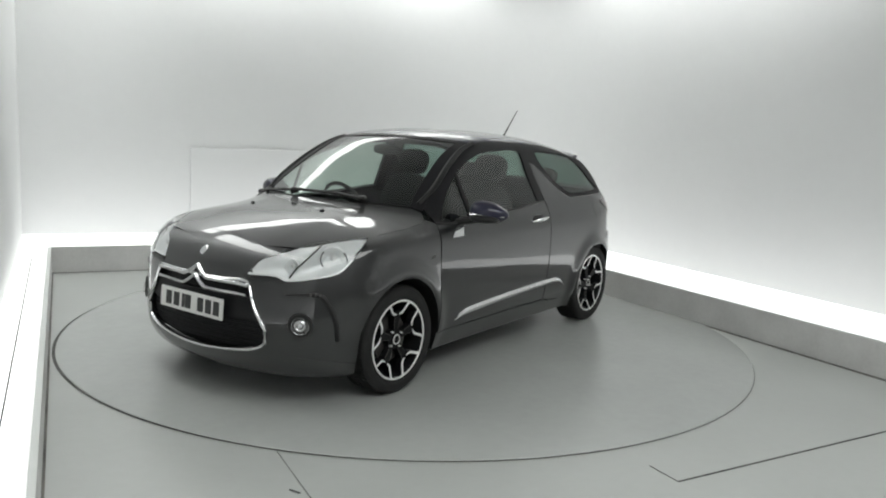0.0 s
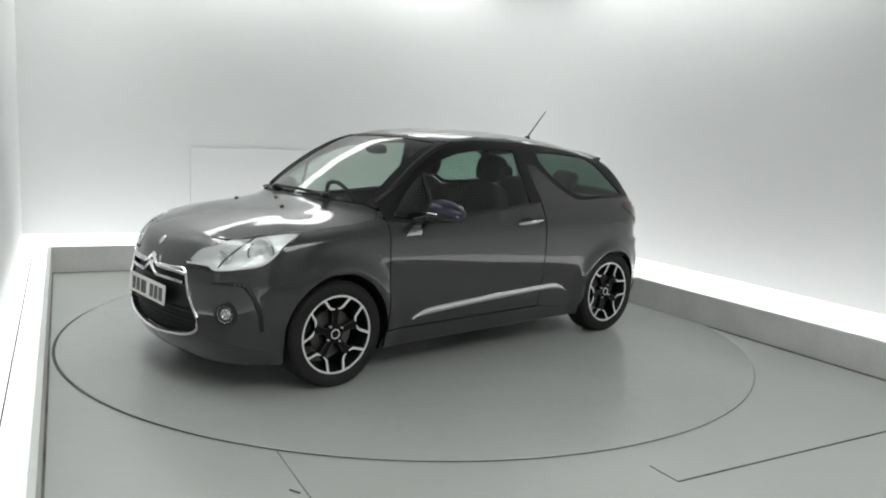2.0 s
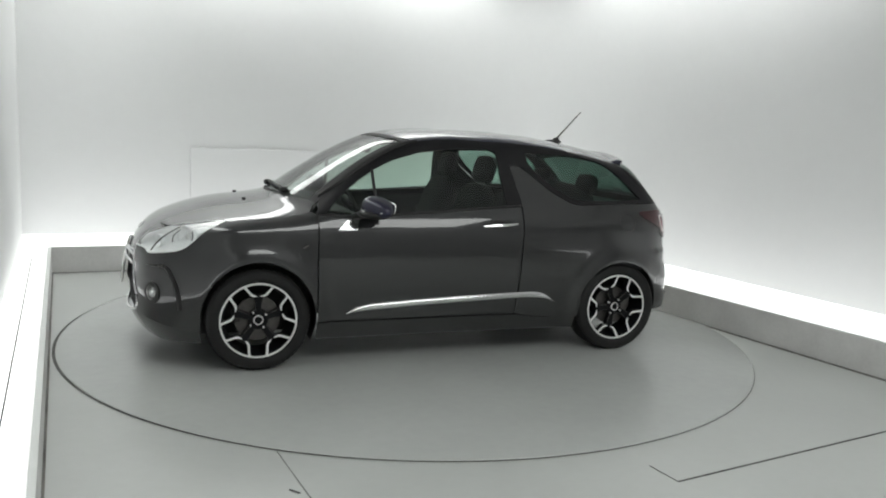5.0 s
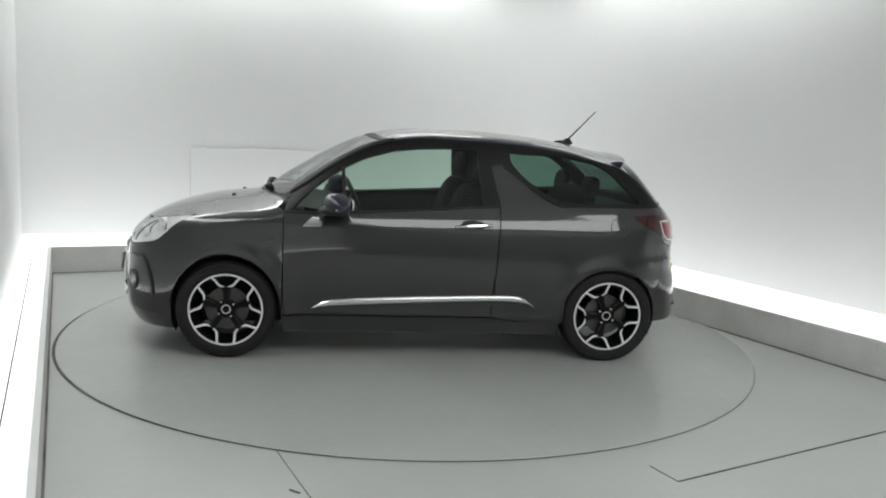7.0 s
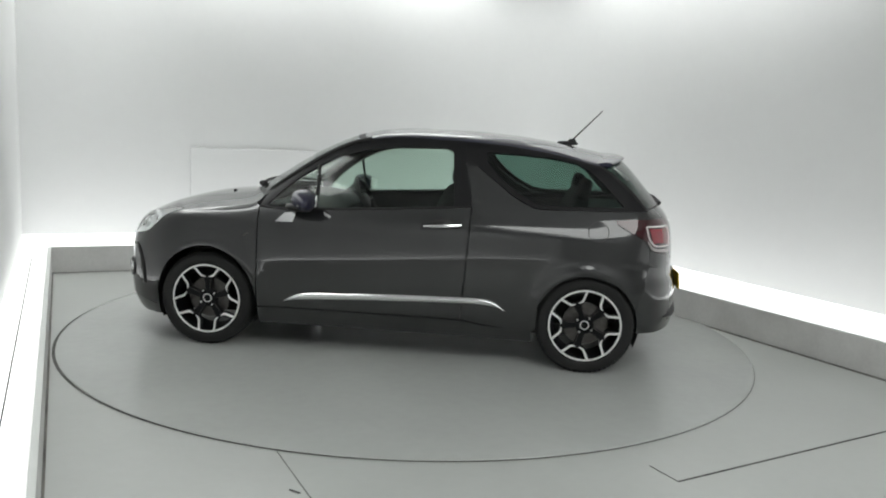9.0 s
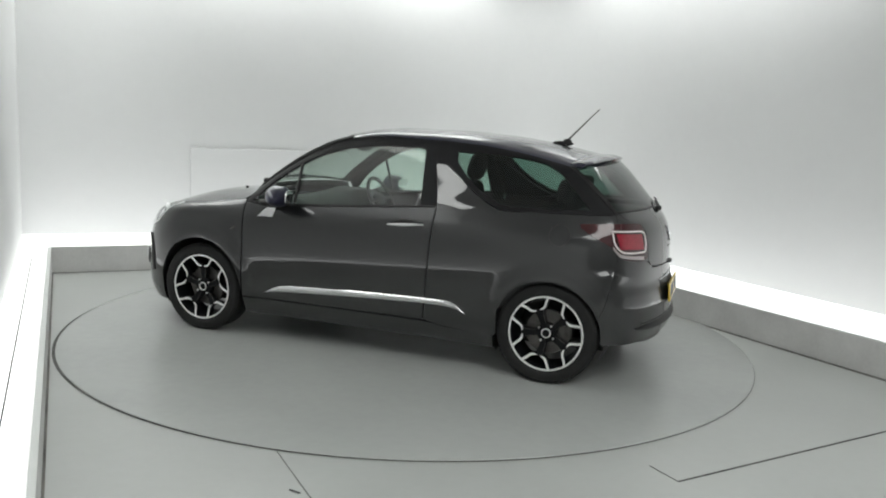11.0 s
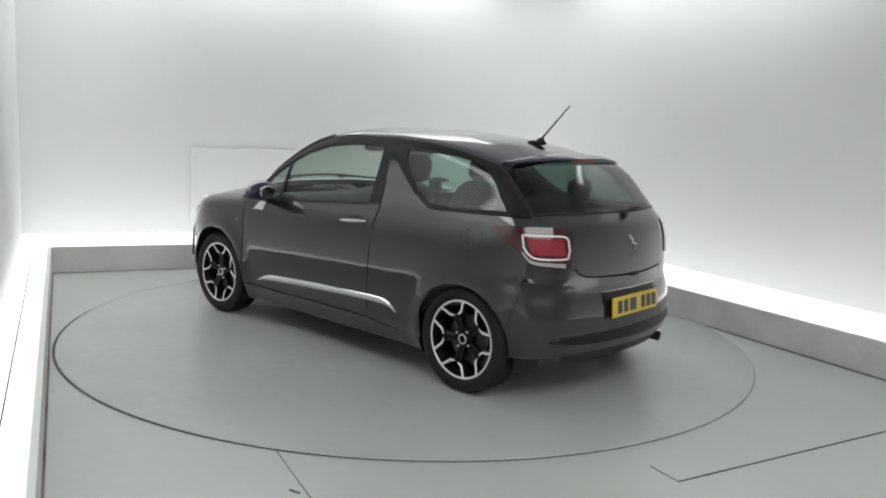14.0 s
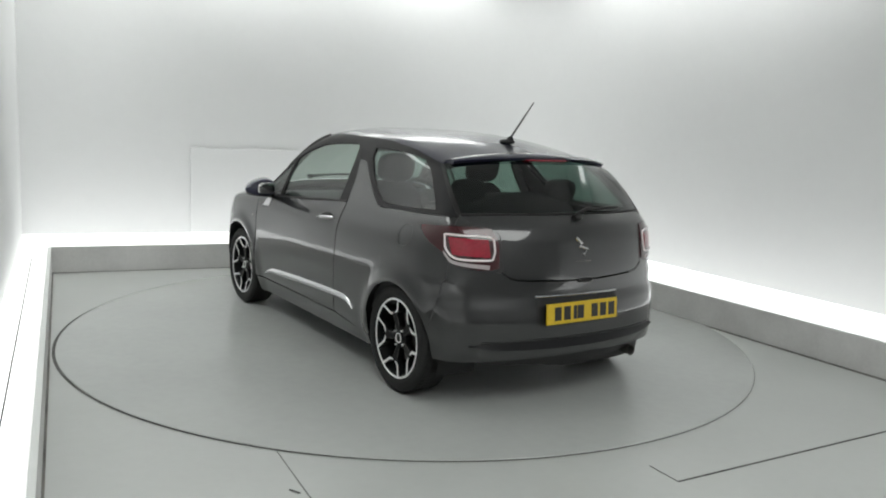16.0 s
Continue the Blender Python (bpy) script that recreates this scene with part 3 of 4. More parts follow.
        part(strip, sheet(bmesh.new(), P, N, .012, flip), CHROME, door if strip == "side_moulding" else car, "polished chrome rubbing strip")
    # handle in a dark recess
    P = on_side([-.30], [.886])[0]
    bm = blob(bmesh.new(), (P[0], (P[1] - .003)*s, P[2] - .002), (.078, .008, .034), 2.2)
    part("handle_recess", bm, BLACK, door)
    q = on_side(np.linspace(-.185, -.425, 10), np.linspace(.876, .893, 10))
    pts = [(p[0], (p[1] + .014 + .016*math.sin(math.pi*k/9))*s, p[2]) for k, p in enumerate(q)]
    part("door_handle", tube(bmesh.new(), pts, lambda k: .007 + .006*math.sin(math.pi*min(max(k, .02), .98)), 8, 1.0), CHROME, door, "chrome door handle")
    # side badge plate and wing repeater
    part("side_repeater", blob(bmesh.new(), (.962, (on_side([.962], [.752])[0][1] + .001)*s, .752), (.020, .003, .006), 2.4, Matrix.Rotation(.5, 4, "Y")), IRON, car)
    # mirror
    mirror = part("door_mirror", mirror_shell(s), NAVY, car, "dark blue door mirror shell")
    part("mirror_base", blob(bmesh.new(), (.585, .945*s, .958), (.085, .092, .024), 2.8, pose(0, 0, 0, 0, -3, 12*s)), BLACK, mirror)
    part("mirror_arm", tube(bmesh.new(), [(.665, .79*s, .925), (.650, .84*s, .940), (.61, .90*s, .955)], .024, 10, 1.3), BLACK, mirror)
    part("mirror_glass", blob(bmesh.new(), (.480, .930*s, .998), (.010, .072, .040), 3, pose(0, 0, 0, 0, -3, 12*s)), CHROME, mirror, "mirror glass")
    part("mirror_strip", tube(bmesh.new(), line([(.648, .868*s, .985), (.640, .945*s, .984), (.560, 1.062*s, .978)], 14), .0028, 6), CHROME, mirror)
    P, N = skin(coons([(.772, .846), (.655, .849)], [(.712, .905), (.638, .909)], [(.772, .846), (.712, .905)], [(.655, .849), (.638, .909)], 8, 8), on_side, .006)
    part("mirror_foot", sheet(bmesh.new(), P, N, .01, flip), CHROME, mirror, "chrome foot plate of the mirror")
    # head lamp
    low, high = [nose(*p) for p in LAMP_LOW], [nose(*p) for p in LAMP_HIGH]
    grid = coons(low, high, [low[0], high[0]], [low[-1], nose(1.52, .765, .845), high[-1]], 34, 16)
    P, N = skin(grid, on_nose, .003)
    lamp = part("head_lamp", sheet(bmesh.new(), P, N, .012, flip), LENS, car, "clear head lamp lens")
    P, N = skin(grid, on_nose, -.004)
    depth = .055*np.sin(np.linspace(0, np.pi, 34))[None, :, None]**.4*np.sin(np.linspace(0, np.pi, 16))[:, None, None]**.5
    ribs = .004*np.abs(np.sin(np.linspace(0, 14, 34)))[None, :, None]
    part("reflector", sheet(bmesh.new(), P - N*(depth + ribs*np.minimum(1, depth/.03)), N, .01, flip), SILVER, lamp, "bright silver lamp reflector")
    for cx, cy, cz, r, turn in ((1.632, .690, .792, .062, 38), (1.775, .545, .748, .036, 28)):
        m = Matrix.Translation((cx - .012, (cy - .012)*s, cz)) @ Matrix.Rotation(math.radians(-(90 - turn)*s), 4, "Z")
        bm = turned(bmesh.new(), [(.003, -.012), (r*.35, -.012), (r*.55, .0), (r*.9, .022), (r, .028), (r*1.07, .026), (r*1.07, .0)], 32, m)
        part("lamp_bowl", bm, SILVER, lamp, "silver lamp bowl")
        part("lamp_bulb", blob(bmesh.new(), m @ Vector((0, .004, 0)), (r*.28, r*.28, r*.28), 2), SATIN, lamp)
    q = on_nose(*line([nose(1.835, .578, .698), nose(1.79, .585, .745), nose(1.70, .600, .815), nose(1.635, .608, .858)], 24).T)
    part("lamp_divider", tube(bmesh.new(), [(p[0], p[1]*s, p[2]) for p in q - normal(q)*.006], .0045, 6), TRIM, lamp, "dark line between lamp chambers")
    q = on_nose(*np.array([nose(1.642 + .050*math.cos(a), .700 - .044*math.cos(a), .795 + .056*math.sin(a)) for a in np.linspace(-.6, 3.4, 30)]).T)
    part("lamp_arc", tube(bmesh.new(), [(p[0], p[1]*s, p[2]) for p in q - normal(q)*.008], .0035, 6), TRIM, lamp)
    q = on_nose(*line([nose(*p) for p in LAMP_LOW], 40).T)
    part("lamp_bezel", tube(bmesh.new(), [(p[0], p[1]*s, p[2]) for p in q + normal(q)*.002], .006, 6), SILVER, lamp)
    P, N = skin(coons([nose(1.905, .350, .678), nose(1.848, .565, .672)], [nose(1.905, .352, .695), nose(1.848, .565, .683)], [nose(1.905, .350, .678), nose(1.905, .352, .695)], [nose(1.848, .565, .672), nose(1.848, .565, .683)], 12, 4), on_nose, .002)
    part("lamp_shadow_gap", sheet(bmesh.new(), P, N, .01, flip), BLACK, lamp)
    # fog lamp and the dark blade with running lights
    c = on_nose(*[[v] for v in nose(1.822, .652, .458)])[0]
    n = normal(c[None])[0]
    m = Matrix.Translation((c[0], c[1]*s, c[2])) @ Vector((n[0], n[1]*s, n[2])).to_track_quat("Y", "Z").to_matrix().to_4x4()
    fog = part("fog_lamp", turned(bmesh.new(), [(.066, -.01), (.063, .005), (.052, .007), (.045, .004), (.002, -.003)], 32, m), BLACK, car, "round fog lamp in a black bezel")
    part("fog_reflector", turned(bmesh.new(), [(.045, .005), (.034, -.002), (.024, .005), (.015, -.002), (.010, .008), (.002, .010)], 24, m), CHROME, fog)
    part("fog_lens", turned(bmesh.new(), [(.046, .007), (.034, .014), (.001, .018)], 24, m), LENS, fog)
    q = on_nose(*line([nose(1.86, .575, .612), nose(1.80, .655, .618), nose(1.748, .716, .615), nose(1.712, .752, .555), nose(1.684, .776, .46), nose(1.676, .780, .375)], 36).T)
    blade = part("bumper_blade", tube(bmesh.new(), [(p[0], p[1]*s, p[2]) for p in q], lambda k: .003 + .011*min(1, k*1.3), 6), BLACK, car, "dark slot with small running lights")
    for k in (17, 20, 23, 26, 29):
        part("running_light", blob(bmesh.new(), (q[k][0] + .004, (q[k][1] + .004)*s, q[k][2]), (.006, .006, .010), 2.4, nu=10, nv=6), IRON, blade)
    # tail lamp
    top = [tail(-1.385, .785, .972), tail(-1.48, .770, .980), tail(-1.56, .748, .984), tail(-1.66, .64, .985), tail(-1.700, .560, .978)]
    bot = [tail(-1.395, .800, .950), tail(-1.478, .813, .905), tail(-1.570, .772, .852), tail(-1.615, .745, .800), tail(-1.66, .690, .776), tail(-1.735, .585, .768), tail(-1.752, .536, .782)]
    P, N = skin(coons(bot, top, [bot[0], top[0]], [bot[-1], tail(-1.735, .532, .90), top[-1]], 34, 16), on_tail, .006)
    tail_lamp = part("tail_lamp", sheet(bmesh.new(), P, N, .02, flip), RED, car, "dark red tail lamp lens")
    ring = [tail(-1.565, .757, .943), tail(-1.63, .690, .941), tail(-1.700, .595, .938), tail(-1.722, .563, .926), tail(-1.737, .558, .88), tail(-1.740, .562, .832), tail(-1.725, .59, .820), tail(-1.64, .722, .822), tail(-1.60, .752, .850), tail(-1.572, .762, .90)]
    q = line(ring + ring[:1], 61)[:-1]
    p3 = on_tail(*q.T)
    p3 = p3 + normal(p3)*.008
    part("light_ring", tube(bmesh.new(), [(p[0], p[1]*s, p[2]) for p in p3], .0062, 8, close=True), PEARL, tail_lamp, "white light guide ring")
    P, N = skin(coons([tail(-1.612, .736, .842), tail(-1.728, .578, .835)], [tail(-1.582, .744, .930), tail(-1.712, .585, .924)], [tail(-1.612, .736, .842), tail(-1.582, .744, .930)], [tail(-1.728, .578, .835), tail(-1.712, .585, .924)], 14, 8), on_tail, .009)
    part("brake_light", sheet(bmesh.new(), P, N, .01, flip), BRIGHT_RED, tail_lamp, "bright red brake light")
    P, N = skin(coons([tail(-1.58, .768, .842), tail(-1.622, .740, .795), tail(-1.735, .585, .772)], [tail(-1.575, .768, .862), tail(-1.625, .735, .812), tail(-1.735, .582, .795)], [tail(-1.58, .768, .842), tail(-1.575, .768, .862)], [tail(-1.735, .585, .772), tail(-1.735, .582, .795)], 20, 5), on_tail, .009)
    part("reversing_light", sheet(bmesh.new(), P, N, .008, flip), REVERSE, tail_lamp, "pale reversing light strip")
    # wheel arch liner
    for cx in (1.232, -1.232):
        bm = bmesh.new()
        a = [math.radians(v) for v in range(-25, 206, 6)]
        rows = [[bm.verts.new((cx + .352*math.cos(v), y*s, .305 + .352*math.sin(v))) for v in a] for y in (.845, .52)]
        for i in range(len(a) - 1):
            bm.faces.new((rows[0][i], rows[0][i + 1], rows[1][i + 1], rows[1][i]))
        bm.faces.new(rows[1])
        for v in bm.verts:
            if abs(v.co.y) > .8:
                v.co.y = s*(on_side([v.co.x], [max(v.co.z, .2)])[0][1] - .006)
                v.co.x += (cx - v.co.x)*.03
        part("arch_liner", bm, BLACK, car)

# filler flap on the left quarter
t = np.linspace(0, 2*np.pi, 40, endpoint=False)
q = on_side(-1.275 + .062*np.cos(t), .902 + .060*np.sin(t))
part("filler_flap", tube(bmesh.new(), [tuple(p) for p in q - normal(q)*.0015], .003, 6, close=True), BLACK, car, "round filler flap joint")

# bonnet, windscreen, roof
half = BONNET_SIDE + COWL[1:]
front = [(1.42, .737), (1.573, .640), (1.693, .552), (1.735, .500), (1.795, .28), (1.815, 0)]
mir = lambda pts: [(a, -b) for a, b in pts]
bonnet = panel_of("bonnet", PAINT, car, [(
    mir(front)[:0] + mir(front) + front[::-1][1:], mir(COWL) + COWL[::-1][1:], mir(BONNET_SIDE), BONNET_SIDE, on_top, 60, 34)])
for y in (-.36, .24):
    part("washer_jet", blob(bmesh.new(), tuple(on_top([1.262], [y])[0] + np.array([0, 0, .004])), (.014, .011, .007), 2.4, nu=12, nv=8), BLACK, bonnet)
screen_low = [(.885, .690), (.900, .62), (.965, .48), (1.035, .30), (1.068, .12), (1.072, 0)]
screen_side = [(.885, .690), (.74, RAIL[1][1]), (.60, RAIL[2][1]), (.47, RAIL[3][1]), (.34, RAIL[4][1]), (.235, .585)]
screen_top = [(.235, .585), (.265, .50), (.315, .30), (.340, 0)]
P, N = skin(coons(mir(screen_low) + screen_low[::-1][1:], mir(screen_top) + screen_top[::-1][1:], mir(screen_side), screen_side, 44, 26), on_top, -.003)
screen = part("windscreen", sheet(bmesh.new(), P, N, .004), SCREEN, car, "clear raked windscreen")
for sgn in SIDES:
    P, N = skin(coons([(.885, .690), (.893, .655), (.905, .610)], [(.235, .585), (.250, .545), (.262, .505)], screen_side, [(.905, .610), (.74, RAIL[1][1] - .085), (.47, RAIL[3][1] - .085), (.262, .505)], 6, 26), on_top, .001)
    part("screen_border", sheet(bmesh.new(), P, N, .004, sgn), GLOSS, screen, "black printed border of the windscreen")
P, N = skin(coons([(.262, -.505), (.315, -.30), (.340, 0), (.315, .30), (.262, .505)], [(.30, -.50), (.36, -.30), (.385, 0), (.36, .30), (.30, .50)], [(.262, -.505), (.30, -.50)], [(.262, .505), (.30, .50)], 30, 4), on_top, .001)
part("screen_border", sheet(bmesh.new(), P, N, .004), GLOSS, screen, "black printed border of the windscreen")
P, N = skin(coons(mir(COWL) + COWL[::-1][1:], mir(screen_low) + screen_low[::-1][1:], [(.93, -.752), (.885, -.690)], [(.93, .752), (.885, .690)], 50, 5), on_top, -.012)
part("cowl", sheet(bmesh.new(), P, N, .03), BLACK, car, "black plastic scuttle under the windscreen")
roof_front = [(.21, .583), (.258, .50), (.308, .30), (.332, 0)]
roof_side = [(p[0], p[1]) for p in RAIL[5:]]
roof_rear = [(-1.27, RAIL[-1][1]), (-1.30, .50), (-1.345, .30), (-1.36, 0)]
roof = panel_of("roof", NAVY, car, [(mir(roof_front) + roof_front[::-1][1:], mir(roof_rear) + roof_rear[::-1][1:], mir(roof_side), roof_side, on_top, 48, 50)], gap=.001, label="dark blue roof panel")
# roof spoiler with high brake light
bm = bmesh.new()
secs = []
for y in np.linspace(-.575, .575, 41):
    k = (abs(y)/.575)
    x1 = -1.478 + .125*k**2.2
    z1 = 1.352 - .035*k**2.4
    xf = -1.352 + .082*k**2.2
    za, = on_top([xf], [y])[:, 2]
    secs.append([bm.verts.new(v) for v in ((xf + .02, y, za + .004), ((xf + x1)/2, y, (za + z1)/2 + .010), (x1 + .012, y, z1 + .003), (x1, y, z1 - .006), (x1 + .012, y, z1 - .018), (xf - .02, y, za - .045), (xf + .02, y, za - .03))])
for a, b in zip(secs, secs[1:]):
    for i in range(7):
        bm.faces.new((a[i], a[(i + 1) % 7], b[(i + 1) % 7], b[i]))
bm.faces.new(secs[0]), bm.faces.new(secs[-1][::-1])
spoiler = part("roof_spoiler", bm, NAVY, car, "dark blue roof spoiler over the rear window")
part("high_brake_light", blob(bmesh.new(), (-1.448, 0, 1.333), (.022, .17, .008), 3), BRIGHT_RED, spoiler)

# front bumper round the grille
nb = lambda y, z: nose(*on_front([y], [z])[0])
G_TOP = [nb(y, .652) for y in (-.366, -.2, 0, .2, .366)]
G_SIDE = [nb(.366, .652), nb(.42, .53), nb(.495, .405), nb(.475, .338)]
G_LOW = [nb(y, z) for y, z in ((-.475, .338), (-.35, .298), (0, .270), (.35, .298), (.475, .338))]
flipped = lambda pts: [(-a, z) for a, z in pts]
INNER = [nb(.366, .652), nose(*LAMP_HIGH[0]), nose(*LAMP_HIGH[1]), nose(*LAMP_HIGH[2]), nose(1.735, .500, .828)]
EDGE_TOP = [nose(1.735, .500, .828), nose(*on_top([1.790], [.28])[0]), nose(*on_top([1.812], [0])[0])]
ARCH3 = [nose(*p) for p in on_side(*np.array(arch(*FRONT_ARCH, 52, -10, 10)).T)]
SIDE_TOP = [nb(.366, .652)] + [nose(*p) for p in LAMP_LOW]
SIDE_RIGHT = [nose(*on_side([p[0]], [p[1]])[0]) for p in WING_SEAM[:0:-1]] + ARCH3
LOW_END = [ARCH3[-1][0], .185]
patches = [(G_TOP, flipped(EDGE_TOP) + EDGE_TOP[::-1][1:], flipped(INNER), INNER, on_nose, 30, 14)]
for f in (lambda p: p, flipped):
    patches.append((f([G_SIDE[-1], nb(.60, .300), ARCH3[-1]]), f(SIDE_TOP), f(G_SIDE[::-1]), f(SIDE_RIGHT[::-1]), on_nose, 34, 34))
LOW_TOP = flipped([ARCH3[-1], nb(.60, .300), G_SIDE[-1]]) + G_LOW[1:-1] + [G_SIDE[-1], nb(.60, .300), ARCH3[-1]]
valance = [([(-ARCH3[-1][0], .175), (-30, .165), (0, .165), (30, .165), (ARCH3[-1][0], .175)], LOW_TOP, [(-ARCH3[-1][0], .175), (-ARCH3[-1][0], ARCH3[-1][1])], [(ARCH3[-1][0], .175), ARCH3[-1]], on_nose, 70, 8)]
panel_of("front_valance", PAINT, car, valance, rim=.025, label="lower front bumper lip")
bumper = panel_of("front_bumper", PAINT, car, patches, rim=.025)
# grille: dark insert, slats, chrome surround and chevrons
gl = line(flipped(G_SIDE), 30)
gr = line(G_SIDE, 30)
grid = np.stack([gl + (gr - gl)*k for k in np.linspace(0, 1, 30)], 1)[::-1]
bot_y = np.linspace(0, 1, 30)
grid[..., 1] -= np.clip((.42 - grid[..., 1])/.08, 0, 1)*(.075*np.sin(bot_y*np.pi)**.7)[None]
P, N = skin(grid, on_nose, -.03)
grille = part("grille", sheet(bmesh.new(), P, N, .0), RIM_BLACK, car, "black radiator grille with chrome surround")
for z in np.arange(.305, .47, .026):
    w = .47 - max(0, .36 - z)*2.2
    q = on_nose(*np.array([nb(y, z) for y in np.linspace(-w, w, 24)]).T)
    part("grille_slat", tube(bmesh.new(), [tuple(p) for p in q - normal(q)*.027], .0045, 6), RIM_BLACK, grille)
w = .455
P, N = skin(coons([nb(-w, .465), nb(0, .455), nb(w, .465)], [nb(-.40, .575), nb(0, .575), nb(.40, .575)], [nb(-w, .465), nb(-.40, .575)], [nb(w, .465), nb(.40, .575)], 30, 8), on_nose, -.010)
part("grille_bar", sheet(bmesh.new(), P, N, .02), GLOSS, grille, "gloss black bar behind the number plate")
loop = line(G_TOP + G_SIDE[1:] + G_LOW[::-1][1:-1] + flipped(G_SIDE)[::-1], 120)[:-1]
q = on_nose(*loop.T)
ring3 = [tuple(p) for p in q + normal(q)*.003]
half_open = [p for p in ring3]
part("chrome_surround", tube(bmesh.new(), half_open, .0085, 8, close=True), CHROME, grille, "thin chrome frame")
for dz, r in ((0.0, .0105), (-.048, .0095)):
    pts = [(-.372, .636), (-.30, .641), (-.088, .641), (-.05, .660), (0, .694), (.05, .660), (.088, .641), (.30, .641), (.372, .636)]
    l = line([nb(y, z + dz) for y, z in pts], 60, False)
    q = on_nose(*l.T)
    part("chevron_bar", tube(bmesh.new(), [tuple(p) for p in q + normal(q)*.008], lambda k, r=r: r*(1 + .35*math.exp(-((k - .5)/.09)**2)), 8), CHROME, grille, "chrome chevron bar")
part("bonnet_emblem", blob(bmesh.new(), tuple(on_front([-.03], [.772])[0] + np.array([.003, 0, 0])), (.010, .022, .030), 2.2, pose(0, 0, 0, -25, -35, 0)), CHROME, bonnet, "small chrome nose emblem")


def plate(name, at, turn, mat, label):
    ob = part(name, box(bmesh.new(), (0, 0, 0), (.012, .522, .113), .004), mat, car, label, False)
    ob.matrix_basis = at
    for k, y in enumerate((.185, .118, .060, .020, -.085, -.150, -.215)):
        wide = .024 if k == 2 else .048
        bar = part("plate_bar", box(bmesh.new(), (.0068, y*turn, 0), (.003, wide, .074), .001), INK, ob, "", False)
    return ob


plate("front_plate", pose(1.996, .002, .500, 0, -4, 0), -1, PLATE_W, "white number plate with dark bars")

# tailgate, rear window, rear bumper
tn = lambda y, z: tail(*on_rear([y], [z])[0])
EDGE_R = [tail(-1.60, .695, 1.042), tail(-1.66, .640, 1.00), tail(-1.708, .548, .975), tail(-1.738, .522, .93), tail(-1.762, .522, .80), tail(-1.770, .510, .752)]
HATCH_LOW = [tail(-1.770, .510, .752), tn(.45, .722), tn(.2, .710), tn(0, .707)]
HATCH_TOP = [tail(-1.60, .695, 1.042), tail(-1.673, .504, 1.046), tn(.2, 1.048), tn(0, 1.048)]
tailgate = panel_of("tailgate", PAINT, car, [(flipped(HATCH_LOW) + HATCH_LOW[::-1][1:], flipped(HATCH_TOP) + HATCH_TOP[::-1][1:], flipped(EDGE_R)[::-1], EDGE_R[::-1], on_tail, 50, 26)])
GL_LOW = [tail(-1.595, .698, 1.047), tail(-1.673, .506, 1.052), tn(.2, 1.054), tn(0, 1.054)]
GL_TOP = [tail(-1.285, .592, 1.292), tail(-1.36, .42, 1.325), tn(.2, 1.335), tn(0, 1.338)]
GL_SIDE = [tail(-1.595, .698, 1.047), tail(-1.47, .665, 1.155), tail(-1.36, .63, 1.245), tail(-1.285, .592, 1.292)]
P, N = skin(coons(flipped(GL_LOW) + GL_LOW[::-1][1:], flipped(GL_TOP) + GL_TOP[::-1][1:], flipped(GL_SIDE), GL_SIDE, 40, 22), on_tail, 0)
window = part("rear_window", sheet(bmesh.new(), P, N, .012), REAR_GLASS, tailgate, "dark tinted rear window")
for sgn in (1, -1):
    a3, b3 = on_tail(*line(GL_SIDE, 24).T), on_side(*line([(-1.575, 1.034), (-1.45, 1.155), (-1.345, 1.245), (-1.27, RAIL[-1][2])], 24).T)
    P = np.stack([a3*(1 - k) + b3*k for k in np.linspace(-.25, 1.35, 6)])
    N = normal(P.reshape(-1, 3)).reshape(P.shape)
    part("rear_pillar", sheet(bmesh.new(), P + N*.003, N, .006, sgn < 0), BLACK, car, "black pillar beside the rear window")
    q = on_tail(*line(GL_SIDE, 20).T)
    part("window_edge_seal", tube(bmesh.new(), [(p[0], p[1]*sgn, p[2]) for p in q - normal(q)*.004], .007, 6), BLACK, tailgate)
    left = [tail(*on_side([x], [z])[0]) for x, z in ((-1.605, .80), (-1.60, .86), (-1.595, .95), (-1.575, 1.03))]
    right = [tail(-1.768, .515, .757), tail(-1.762, .522, .80), tail(-1.738, .522, .93), tail(-1.708, .548, .975), tail(-1.66, .640, 1.00), tail(-1.60, .695, 1.042)]
    P, N = skin(coons([left[0], tail(-1.65, .705, .778), tail(-1.70, .645, .765), right[0]], [left[-1], right[-1]], left, right, 16, 16), on_tail, -.0008)
    part("lamp_surround", sheet(bmesh.new(), P, N, .01, sgn < 0), PAINT, car)
q = on_tail(*line(flipped(GL_LOW) + GL_LOW[::-1][1:], 40).T)
part("rear_window_seal", tube(bmesh.new(), [tuple(p) for p in q - normal(q)*.002], .006, 6), BLACK, tailgate)
ARCH_R = [tail(*p) for p in on_side(*np.array(arch(*REAR_ARCH, 160, 186, 6)).T)]
QUARTER_R = [tail(*on_side([x], [z])[0]) for x, z in QUARTER_SEAM[:0:-1]] + ARCH_R
B_TOP = [QUARTER_R[0], tail(-1.65, .705, .778), tail(-1.70, .645, .765), tail(-1.755, .54, .760)] + [(a, z - .006) for a, z in HATCH_LOW]
B_LOW = [(ARCH_R[-1][0], .27), tn(.6, .285), tn(.3, .295), tn(0, .30)]
rear_bumper = panel_of("rear_bumper", PAINT, car, [(flipped(B_LOW) + B_LOW[::-1][1:], flipped(B_TOP) + B_TOP[::-1][1:], flipped(QUARTER_R + [(ARCH_R[-1][0], .27)])[::-1], (QUARTER_R + [(ARCH_R[-1][0], .27)])[::-1], on_tail, 70, 34)], rim=.03)
